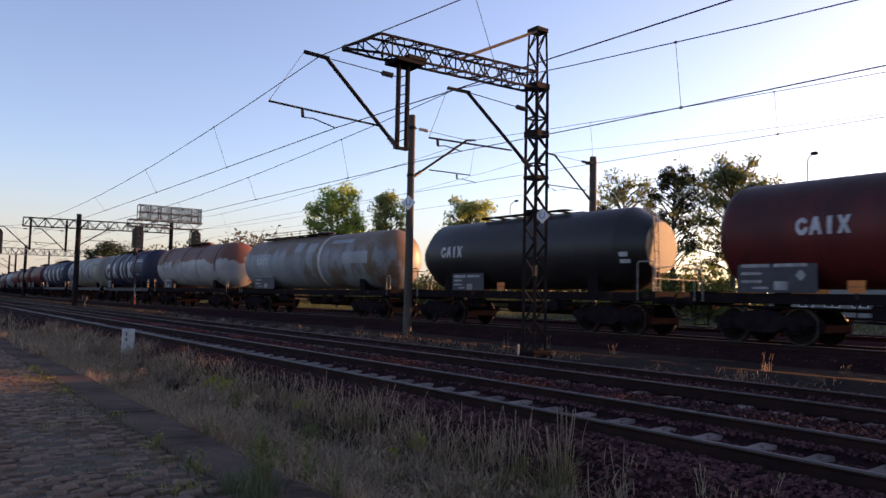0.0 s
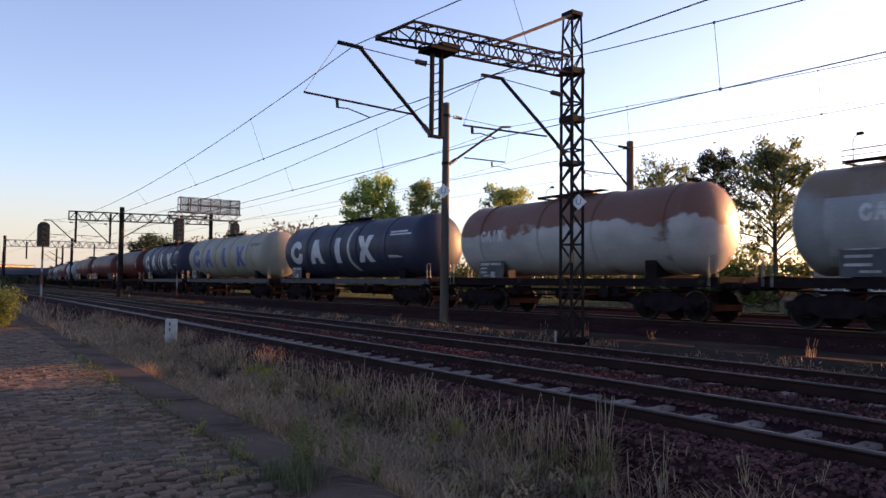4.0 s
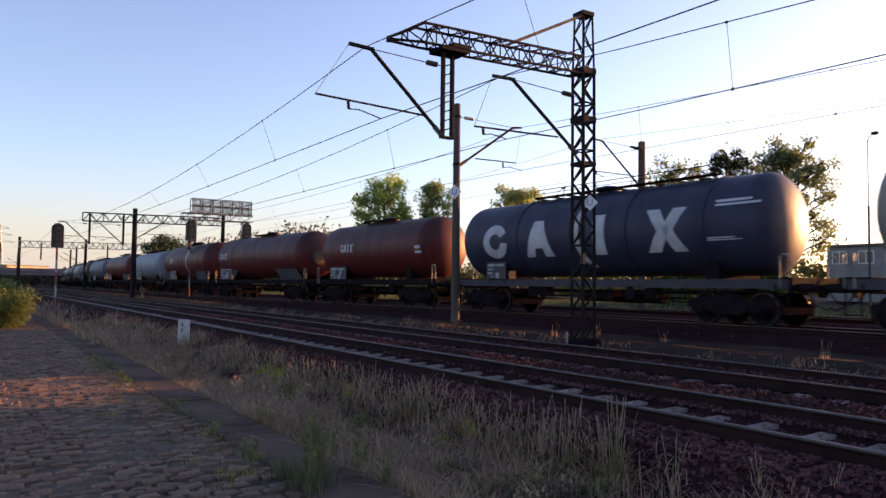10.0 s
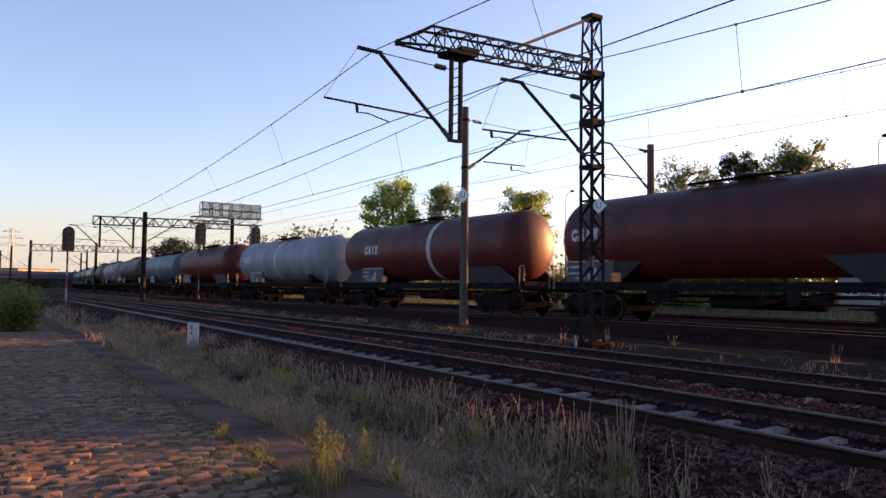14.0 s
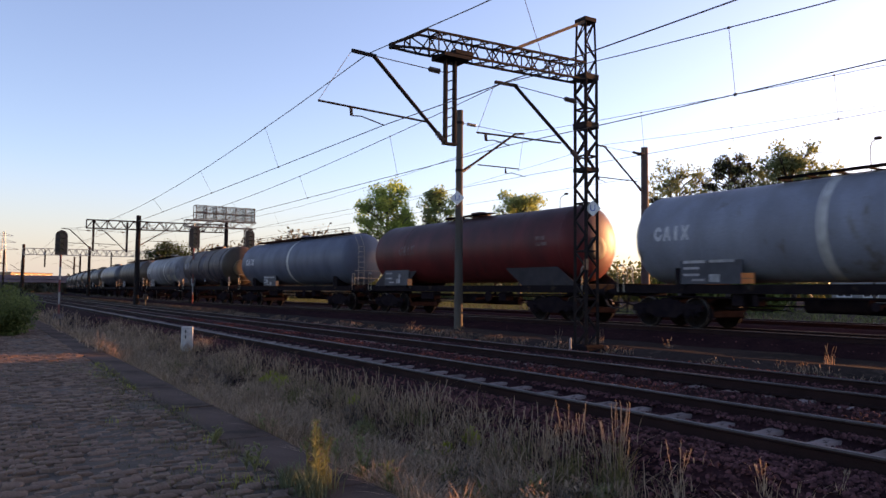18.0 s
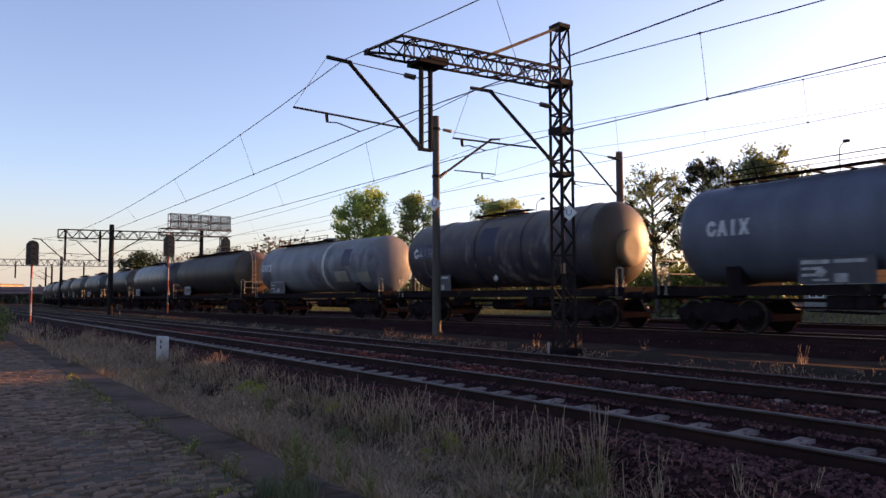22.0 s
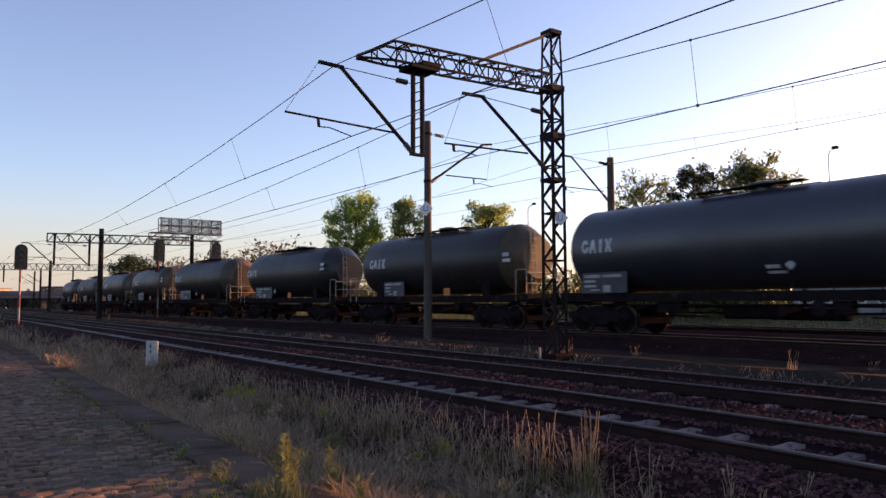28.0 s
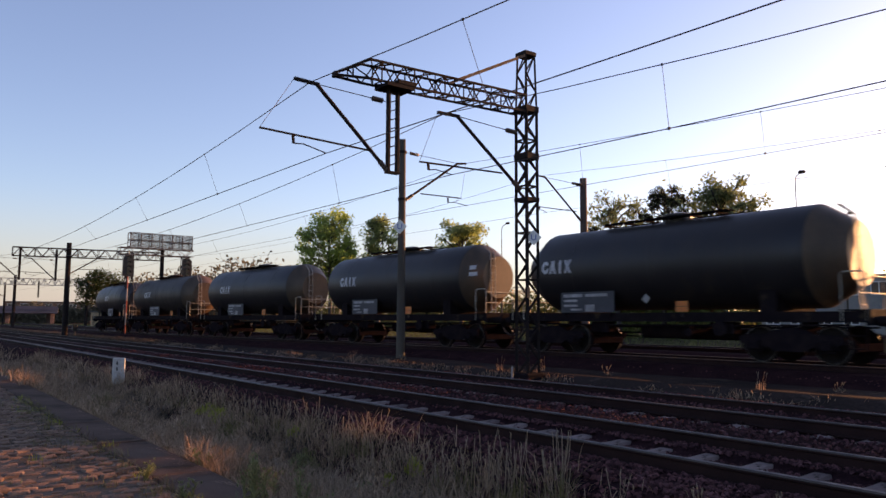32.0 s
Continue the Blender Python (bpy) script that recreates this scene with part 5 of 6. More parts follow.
while x < 6:
    ln = 2.3
    km = Mesh()
    km.box((0, 0, 0), (ln - 0.012, 0.6, 0.4), 0.02)
    ob = part("kerb_stone", km, KERB, PLAT, "grey concrete edge slab")
    ob.location = (x + ln / 2, 2.505 + random.uniform(-0.01, 0.01), Z_PLAT - 0.206 + random.uniform(-0.006, 0.006))
    ob.rotation_euler = (random.uniform(-0.01, 0.01), random.uniform(-0.006, 0.006), random.uniform(-0.006, 0.006))
    x += ln
strip = Mesh()
strip.box((-10.03, 2.5, Z_PLAT + 0.01), (0.035, 0.56, 0.014), 0.003)
part("edge_strip", strip, KERB, PLAT, "pale metal strip across the edge slabs")
SETTMESH = []
for k in range(6):
    s = Mesh()
    s.box((0, 0, 0), (0.2 + random.uniform(-0.05, 0.008), 0.129 + random.uniform(-0.03, 0.006), 0.12), 0.014)
    s.v = [(a + random.uniform(-0.012, 0.012), b + random.uniform(-0.01, 0.01), c + random.uniform(-0.008, 0.008)) for a, b, c in s.v]
    SETTMESH.append(s.data("sett", SETT, 50))
joined = Mesh()
count = 0
col = 0
x = 2.5
while x > -34:
    y = 2.12
    while y > -1.2:
        w_ = 0.214
        yy = y - (w_ / 2 if col % 2 else 0)
        z = Z_PLAT - 0.066 + 0.032 * noise.noise((x * 0.8, yy * 1.1, 0)) + random.uniform(-0.014, 0.01) - (0.025 if random.random() < 0.1 else 0)
        if x < -5.4 and yy > 0.1 and count < 300:
            ob = new("sett", SETTMESH[random.randrange(6)])
            ob.parent = PLAT
            ob.location = (x + random.uniform(-0.014, 0.014), yy + random.uniform(-0.02, 0.02), z)
            ob.rotation_euler = (random.uniform(-0.06, 0.06), random.uniform(-0.06, 0.06), 1.5708 + random.uniform(-0.2, 0.2))
            count += 1
        else:
            joined.box((x + random.uniform(-0.014, 0.014), yy + random.uniform(-0.02, 0.02), z), (0.129 + random.uniform(-0.03, 0.006), 0.2 + random.uniform(-0.05, 0.008), 0.12), 0.014,
                       Euler((random.uniform(-0.06, 0.06), random.uniform(-0.06, 0.06), random.uniform(-0.2, 0.2))).to_matrix())
        y -= w_
    x -= 0.139
    col += 1
rest = part("sett_paving", joined, SETTJ, PLAT, "worn grey stone setts")
rest["kind"] = "stuff"

# kilometre stone
ks = thing("marker_stone", "white-painted concrete kilometre stone in the grass", "marker stone")
ms = Mesh()
ms.box((-19.76, 4.73, 0.0), (0.13, 0.3, 0.66), 0.025, Matrix.Rotation(radians(-14), 3, "Z"))
part("stone", ms, mat("stone_weathered_white", (0.46, 0.45, 0.43), (0.34, 0.33, 0.32), rough=0.9, scale=5, fine=30, bump=0.3), ks)
for z in (0.2, 0.06):
    ms = Mesh()
    for dy in (-0.06, 0.05):
        ms.box((-19.69, 4.73 + dy, z), (0.006, 0.035, 0.085), 0, Matrix.Rotation(radians(-14), 3, "Z"))
    part("figure_bars", ms, PANEL, ks)
peg = Mesh()
peg.cyl((-14.2, 13.0, -0.4), (-14.2, 13.0, 0.1), 0.03, 8).cyl((-14.2, 13.0, 0.1), (-14.2, 13.0, 0.13), 0.03, 8, 0.012)
thing("survey_peg", "short white survey peg at the mast's foot", "peg", ms=peg, material=POSTWHITE)


# ---------------------------------------------------------------- stones and grass
def ballast_top(x, y):
    u = y - y_first(x)
    if -2.75 < u < 6.65:
        if u < -1.75:
            return -0.15 - 0.45 * (-1.75 - u) / 1.0
        if u > 5.65:
            return -0.15 - 0.45 * (u - 5.65) / 1.0
        if -0.88 < u < 0.45:
            return -0.225
        if 2.6 < u < 3.26:
            return -0.245
        if abs(u) < 0.9 or 2.3 < u < 4.8:
            return -0.145
        return -0.125
    u = y - y_train(x)
    if abs(u) < 2.5:
        return Z_TRAIN - 0.2 - (0.23 * (abs(u) - 1.75) / 0.75 if abs(u) > 1.75 else 0)
    return ground_z(x, y)


ROCK = [((0, 0, 0.6), (0.6, 0.1, 0.05), (0.1, 0.62, -0.05), (-0.58, 0.12, 0.08), (-0.1, -0.6, 0), (0.3, -0.3, 0.42), (-0.3, 0.3, 0.4))]
ROCKF = [(0, 5, 1), (0, 1, 2), (0, 2, 6), (0, 6, 3), (0, 3, 4), (0, 4, 5), (5, 4, 1), (6, 2, 3)]


def stones(n, xa, xb, ya, yb, s0, s1, curve):
    st = Mesh()
    for i in range(n):
        x = xb - (xb - xa) * random.random() ** 1.6
        u = random.uniform(ya, yb)
        y = curve(x) + u
        s = random.uniform(s0, s1)
        q = Euler((random.uniform(-0.6, 0.6), random.uniform(-0.6, 0.6), random.uniform(0, 6.28))).to_matrix()
        z = ballast_top(x, y) + s * 0.1
        st.add([(x + p.x, y + p.y, z + p.z) for p in (q @ Vector((a * s, b * s * random.uniform(0.8, 1.2), c * s)) for a, b, c in ROCK[0])], ROCKF)
    return st


st = stones(19000, -9, 2, -3.2, 1.0, 0.028, 0.058, y_first)
far_st = stones(26000, -40, -2, -2.7, 6.2, 0.03, 0.06, y_first)
st.add(far_st.v, far_st.f)
thing("ballast_stones", "loose dark brown ballast stones between the rails", "ballast", kind="stuff", ms=st, material=STONE, smooth=None)
st = stones(4500, -50, -4, -2.3, 2.2, 0.03, 0.055, y_train)
thing("ballast_stones", "loose dark ballast under the train", "ballast", kind="stuff", ms=st, material=STONE, smooth=None)

LEAF_A = leaf_mat("leaf_fresh", (0.34, 0.45, 0.13), (0.2, 0.3, 0.085), 0.68)
LEAF_B = leaf_mat("leaf_olive", (0.23, 0.28, 0.135), (0.13, 0.165, 0.08), 0.55)
LEAF_D = leaf_mat("leaf_pale_green", (0.33, 0.41, 0.17), (0.19, 0.25, 0.1), 0.64)
LEAF_C = leaf_mat("leaf_dark", (0.035, 0.055, 0.02), (0.02, 0.034, 0.014), 0.25)
# far foliage: the paling of distance haze is mixed into its leaf colour
LEAF_FAR = leaf_mat("leaf_haze_tint", (0.15, 0.14, 0.105), (0.1, 0.096, 0.074), 0.35)
LEAF_S = leaf_mat("leaf_shrub", (0.15, 0.185, 0.065), (0.075, 0.1, 0.036), 0.42)
LEAF_U = leaf_mat("leaf_undergrowth", (0.12, 0.165, 0.048), (0.065, 0.095, 0.03), 0.4)
LEAF_H = leaf_mat("leaf_hedge", (0.13, 0.15, 0.06), (0.075, 0.085, 0.038), 0.45)
MEADOW = leaf_mat("meadow_grass", (0.13, 0.15, 0.06), (0.085, 0.095, 0.04), 0.35)
DRY = leaf_mat("dry_grass", (0.5, 0.315, 0.21), (0.21, 0.13, 0.09), 0.3)
GREEN = leaf_mat("green_grass", (0.2, 0.165, 0.07), (0.105, 0.088, 0.042), 0.3)
PALE = leaf_mat("pale_stalks", (0.42, 0.3, 0.22), (0.22, 0.155, 0.115), 0.3)
WEED = leaf_mat("weed_leaves", (0.31, 0.31, 0.15), (0.18, 0.19, 0.095), 0.5)
HERB = leaf_mat("withered_herb", (0.2, 0.135, 0.1), (0.1, 0.07, 0.055), 0.3)
BLUEGREEN = leaf_mat("blue_green_grass", (0.15, 0.175, 0.1), (0.09, 0.105, 0.065), 0.3)
YELLOW = leaf_mat("yellow_green_spurge", (0.36, 0.36, 0.05), (0.22, 0.25, 0.045), 0.3)


def blade(ms, x, y, z, h, lean, az, w):
    dx, dy = math.cos(az), math.sin(az)
    px_, py_ = -dy * w / 2, dx * w / 2
    k = len(ms.v)
    for f in (0.0, 0.45, 0.8):
        b = lean * f * f * h
        ww = 1 - f * 0.55
        ms.v.append((x + dx * b - px_ * ww, y + dy * b - py_ * ww, z + h * f * (1 - 0.25 * lean * f)))
        ms.v.append((x + dx * b + px_ * ww, y + dy * b + py_ * ww, z + h * f * (1 - 0.25 * lean * f)))
    ms.v.append((x + dx * lean * h, y + dy * lean * h, z + h * (1 - 0.25 * lean)))
    ms.f += [(k, k + 1, k + 3, k + 2), (k + 2, k + 3, k + 5, k + 4), (k + 4, k + 5, k + 6)]


def turf(n, xa, xb, ya, yb, h0, h1, w, gap=0.0, power=1.0, fade=99.0):
    """Blades in patches; past y = fade they thin out towards yb."""
    ms = Mesh()
    for i in range(n):
        x = xb - (xb - xa) * random.random() ** power
        y = random.uniform(ya, yb)
        c = noise.noise((x * 0.9, y * 1.3, 5.0)) + 0.4 * noise.noise((x * 3.1, y * 3.1, 1.0))
        if c < gap or (y > fade and random.random() < (y - fade) / (yb - fade)):
            continue
        if -4.9 < x and 3.6 < y < 6 and random.random() < 0.75:
            continue
        h = random.uniform(h0, h1) * (0.6 + 0.8 * max(0, c + 0.3))
        blade(ms, x, y, ballast_top(x, y) - 0.02 if y > 3.8 else ground_z(x, y) - 0.02, h, random.uniform(0.2, 1.5), random.uniform(0, 6.28), w * random.uniform(0.6, 1.4))
    return ms


for n, xa, xb, ya, yb, h0, h1, w, gap, m_, lab in (
        (84000, -34, -3, 2.84, 5.3, 0.1, 0.38, 0.009, -0.42, DRY, "dry tangled grass along the platform edge"),
        (20000, -34, -3, 2.82, 5.0, 0.08, 0.26, 0.009, -0.2, GREEN, "low green grass among the dry stalks"),
        (2600, -60, -20, 2.6, 5.0, 0.2, 0.55, 0.03, -0.5, DRY, "dry grass farther along the line")):
    thing("grass", lab, "grass", kind="stuff", ms=turf(n, xa, xb, ya, yb, h0, h1, w, gap, 1.5, 4.2), material=m_, smooth=None)
thing("grass", "sparse dry grass beside the platform", "grass", kind="stuff", ms=turf(4000, -3.2, 6, 2.84, 4.8, 0.1, 0.34, 0.009, -0.12, 1.0, 4.2), material=DRY, smooth=None)
thing("grass", "short dry grass between the tracks and the train", "grass", kind="stuff", ms=turf(17000, -60, 2, 12.95, 14.3, 0.05, 0.2, 0.014, -0.12), material=DRY, smooth=None)
far_grass = Mesh()
for i in range(7000):
    x = random.uniform(-150, -48)
    ya, yb = 13.0, y_train(x) - 2.3
    if yb > ya + 0.2:
        blade(far_grass, x, random.uniform(ya, yb), ground_z(x, 14.5) - 0.03, random.uniform(0.1, 0.28), random.uniform(0.2, 1.2), random.uniform(0, 6.28), 0.04)
thing("grass", "pale dry grass between the tracks far down the line", "grass", kind="stuff", ms=far_grass, material=HERB, smooth=None)
thing("grass", "green meadow far down the line", "grass", kind="stuff", ms=turf(9000, -205, -110, 19, 60, 0.2, 0.5, 0.22, -0.6), material=MEADOW, smooth=None)
thing("grass", "sunlit grass beyond the train", "grass", kind="stuff", ms=turf(24000, -110, -2, 28.5, 56, 0.12, 0.35, 0.07, -0.6), material=MEADOW, smooth=None)


def seed_tuft(x, y, n, h, r0=0.1):
    """A tuft of tall pale flowering stalks, green at the foot."""
    t = thing("grass_tuft", "tall pale seeding grass stalks by the ballast", "grass tuft", group="tall grass tufts", kind="stuff")
    ms, gr = Mesh(), Mesh()
    z = ballast_top(x, y) if y > 3.8 else ground_z(x, y)
    for i in range(int(n * 0.75) + 1):
        a, r = random.uniform(0, 6.28), random.uniform(0, r0)
        bx, by = x + r * math.cos(a), y + r * math.sin(a)
        hh = h * random.uniform(0.6, 1.05)
        tip = Vector((bx + random.gauss(0, 0.07), by + random.gauss(0, 0.06), z + hh))
        ms.tube([(bx, by, z - 0.03), (bx * 0.6 + tip.x * 0.4, by * 0.6 + tip.y * 0.4, z + hh * 0.5), tip], 0.0026, 3)
        for k in range(10):
            f = 0.7 + 0.3 * k / 10
            p = Vector((bx, by, z)) + (tip - Vector((bx, by, z))) * f
            blade(ms, p.x, p.y, p.z, 0.04, 0.35, random.uniform(0, 6.28), 0.008)
        for k in range(5):
            blade(gr, bx + random.gauss(0, 0.03), by + random.gauss(0, 0.03), z - 0.02, hh * random.uniform(0.35, 0.75), random.uniform(0.1, 0.6), random.uniform(0, 6.28), 0.008)
    part("stalks", ms, PALE, t, smooth=None)
    part("blades", gr, GREEN if n > 9 else DRY, t, "olive blades at the foot", smooth=None)


for x, y, n, h, r0 in ((-4.46, 4.64, 16, 0.72, 0.1), (-4.6, 4.62, 12, 0.62, 0.1), (-4.97, 4.6, 14, 0.7, 0.09), (-5.06, 4.5, 12, 0.56, 0.12), (-6.0, 4.52, 12, 0.5, 0.14), (-5.78, 4.7, 10, 0.52, 0.12), (-5.52, 4.78, 8, 0.52, 0.1), (-6.6, 4.62, 8, 0.5, 0.12), (-7.75, 4.7, 14, 0.55, 0.14), (-8.1, 4.64, 12, 0.5, 0.16), (-7.2, 4.5, 7, 0.42, 0.12), (-10.2, 4.8, 14, 0.42, 0.25), (-9.6, 4.92, 12, 0.42, 0.2), (-10.9, 4.7, 12, 0.42, 0.25), (-11.6, 4.8, 10, 0.4, 0.25), (-3.95, 4.75, 5, 0.46, 0.08), (-3.4, 5.06, 3, 0.32, 0.05), (-3.36, 5.0, 2, 0.3, 0.05), (-2.93, 5.28, 2, 0.24, 0.03), (-4.3, 4.4, 8, 0.3, 0.12), (-3.75, 4.5, 5, 0.28, 0.1), (-5.6, 4.2, 8, 0.3, 0.15), (-12.8, 4.75, 10, 0.42, 0.3), (-14.2, 4.7, 12, 0.42, 0.3)):
    seed_tuft(x, y, n, h, r0)
random.seed(23)
for i in range(9):
    seed_tuft(random.uniform(-26, -2.5), random.uniform(13.5, 15.6), random.randint(3, 6), random.uniform(0.2, 0.42), 0.2)


def weed(x, y, h, label, m_=None):
    """A leafy upright weed growing at the platform edge."""
    t = thing("weed", label, "weed", group="platform weeds")
    z = Z_PLAT if y < 2.62 else ground_z(x, y)
    for s in range(random.randint(2, 4)):
        st, lf = Mesh(), Mesh()
        bx, by = x + random.uniform(-0.06, 0.06), y + random.uniform(-0.05, 0.05)
        tip = Vector((bx + random.uniform(-0.08, 0.08), by + random.uniform(-0.08, 0.08), z + h * random.uniform(0.6, 1)))
        b = Vector((bx, by, z - 0.01))
        st.tube([b, (b + tip) / 2 + Vector((0.01, 0, 0)), tip], 0.004, 4)
        part("stem", st, WEED, t)
        for k in range(34):
            p = b + (tip - b) * (0.08 + 0.92 * k / 34)
            blade(lf, p.x, p.y, p.z, 0.085 * (1.2 - 0.6 * k / 34), 0.9, random.uniform(0, 6.28), 0.015)
        for k in range(7):
            p = b + (tip - b) * random.uniform(0.5, 0.92)
            e = p + Vector((random.uniform(-0.07, 0.07), random.uniform(-0.05, 0.05), random.uniform(0.06, 0.13)))
            st.tube([p, e], 0.003, 3)
            for q in range(7):
                blade(lf, e.x, e.y, e.z - 0.02, 0.028, 0.7, random.uniform(0, 6.28), 0.012)
        part("leaves", lf, m_ or WEED, t, smooth=None)


for x, y, h in ((-5.5, 2.34, 0.64), (-5.57, 2.38, 0.52), (-5.44, 2.3, 0.4), (-5.86, 2.88, 0.44), (-5.3, 2.9, 0.3), (-5.5, 2.3, 0.2), (-7.0, 2.9, 0.26), (-6.6, 2.95, 0.3), (-8.2, 2.9, 0.26), (-6.3, 2.1, 0.16), (-7.6, 2.12, 0.14)):
    weed(x, y, h, "upright green weed growing at the platform edge")
for i in range(110):
    x, y = random.uniform(-17, -5.2), 2.26 - abs(random.gauss(0, 0.45 if i < 60 else 0.13))
    g = Mesh()
    for k in range(random.randint(8, 22)):
        blade(g, x + random.gauss(0, 0.06), y + random.gauss(0, 0.06), Z_PLAT - 0.02, random.uniform(0.03, 0.12), random.uniform(0.2, 1.0), random.uniform(0, 6.28), 0.006)
    thing("grass_tuft", "small tuft of yellowish grass between the setts", "grass tuft", group="tufts between the setts", kind="stuff", ms=g, material=(HERB, GREEN, BLUEGREEN, GREEN, YELLOW)[i % 5], smooth=None)

for m_, n, lab in ((GREEN, 5200, "short olive grass growing in the sett joints"), (HERB, 5200, "withered short grass in the sett joints")):
    g = Mesh()
    for k in range(n):
        x, y = -4.4 - 12.6 * random.random() ** 1.3, 2.24 - 3.0 * random.random() ** 1.5
        if noise.noise((x * 0.8, y * 1.4, 9.0)) + 0.5 * noise.noise((x * 3.0, y * 3.0, 2.0)) > 0.02:
            blade(g, x, y, Z_PLAT - 0.03, random.uniform(0.025, 0.075), random.uniform(0.3, 1.2), random.uniform(0, 6.28), 0.007)
    thing("grass", lab, "grass", kind="stuff", ms=g, material=m_, smooth=None)


def clump(x, y, r, h, m_, name, label, n=260):
    """A low rounded clump of small leaves with a ragged outline."""
    ms = Mesh()
    z = ballast_top(x, y) if y > 3.8 else ground_z(x, y)
    for i in range(n):
        a, d, e = random.uniform(0, 6.28), r * random.random() ** 0.5, random.random()
        blade(ms, x + d * math.cos(a), y + d * math.sin(a), z + h * e * (1 - (d / r) ** 2), 0.05, 0.9, random.uniform(0, 6.28), 0.02)
    thing(name, label, "plant", group="low plants", kind="stuff", ms=ms, material=m_, smooth=None)


for x, y, r, h in ((-6.74, 4.68, 0.08, 0.15), (-6.62, 4.66, 0.09, 0.13), (-6.78, 4.42, 0.07, 0.12), (-9.69, 4.71, 0.11, 0.13), (-13.1, 4.66, 0.22, 0.17), (-12.55, 4.67, 0.18, 0.15), (-12.2, 4.5, 0.1, 0.12)):
    clump(x, y, r, h, YELLOW, "spurge", "yellow-green flowering spurge clump in dry grass")
for x, y, r, h in ((-5.42, 2.3, 0.15, 0.28), (-5.56, 2.34, 0.13, 0.25), (-5.3, 2.24, 0.12, 0.24), (-5.75, 2.2, 0.1, 0.2)):
    g = Mesh()
    for k in range(120):
        blade(g, x + random.gauss(0, r * 0.6), y + random.gauss(0, r * 0.5), Z_PLAT - 0.02, h * random.uniform(0.4, 1.1), random.uniform(0.1, 0.7), random.uniform(0, 6.28), 0.009)
    thing("grass_tuft", "dense blue-green grass tuft on the platform edge", "grass tuft", group="tufts between the setts", kind="stuff", ms=g, material=BLUEGREEN, smooth=None)
for i in range(46):
    x = -4.2 - 13.5 * random.random() ** 1.4
    clump(x, random.uniform(3.15, 4.5), random.uniform(0.14, 0.3), random.uniform(0.2, 0.42), (DRY, GREEN, HERB)[i % 3], "dry_herb", "withered brownish herb clump in the dry grass", 260)
for x, y, r, h in ((-5.17, 4.25, 0.16, 0.18), (-5.3, 4.15, 0.14, 0.16), (-4.5, 4.5, 0.14, 0.12), (-4.62, 4.4, 0.1, 0.1), (-6.9, 4.2, 0.2, 0.14), (-8.6, 4.3, 0.2, 0.15)):
    clump(x, y, r, h, WEED, "low_plant", "low leafy green plant in dry grass", 340)


# ---------------------------------------------------------------- trees
BARK = mat("bark", (0.07, 0.055, 0.045), (0.045, 0.036, 0.03), rough=0.95, scale=6, fine=30, bump=0.6, stretch=(1, 1, 0.2))
MISTLE = leaf_mat("mistletoe", (0.03, 0.032, 0.014), (0.018, 0.02, 0.01), 0.15)


def leaf_cloud(ms, c, r, n, s):
    for i in range(n):
        d = Vector((random.gauss(0, 1), random.gauss(0, 1), random.gauss(0, 0.8)))
        p = Vector(c) + d.normalized() * r * random.random() ** 0.45
        q = Euler((random.uniform(-1.2, 1.2), random.uniform(-1.2, 1.2), random.uniform(0, 6.28))).to_matrix()
        a = s * random.uniform(0.6, 1.3)
        k = len(ms.v)
        ms.v += [tuple(p + q @ Vector(v)) for v in ((-a, 0, 0), (0, -a * 0.55, 0), (a, 0, 0.15 * a), (0, a * 0.55, 0))]
        ms.f.append((k, k + 1, k + 2, k + 3))


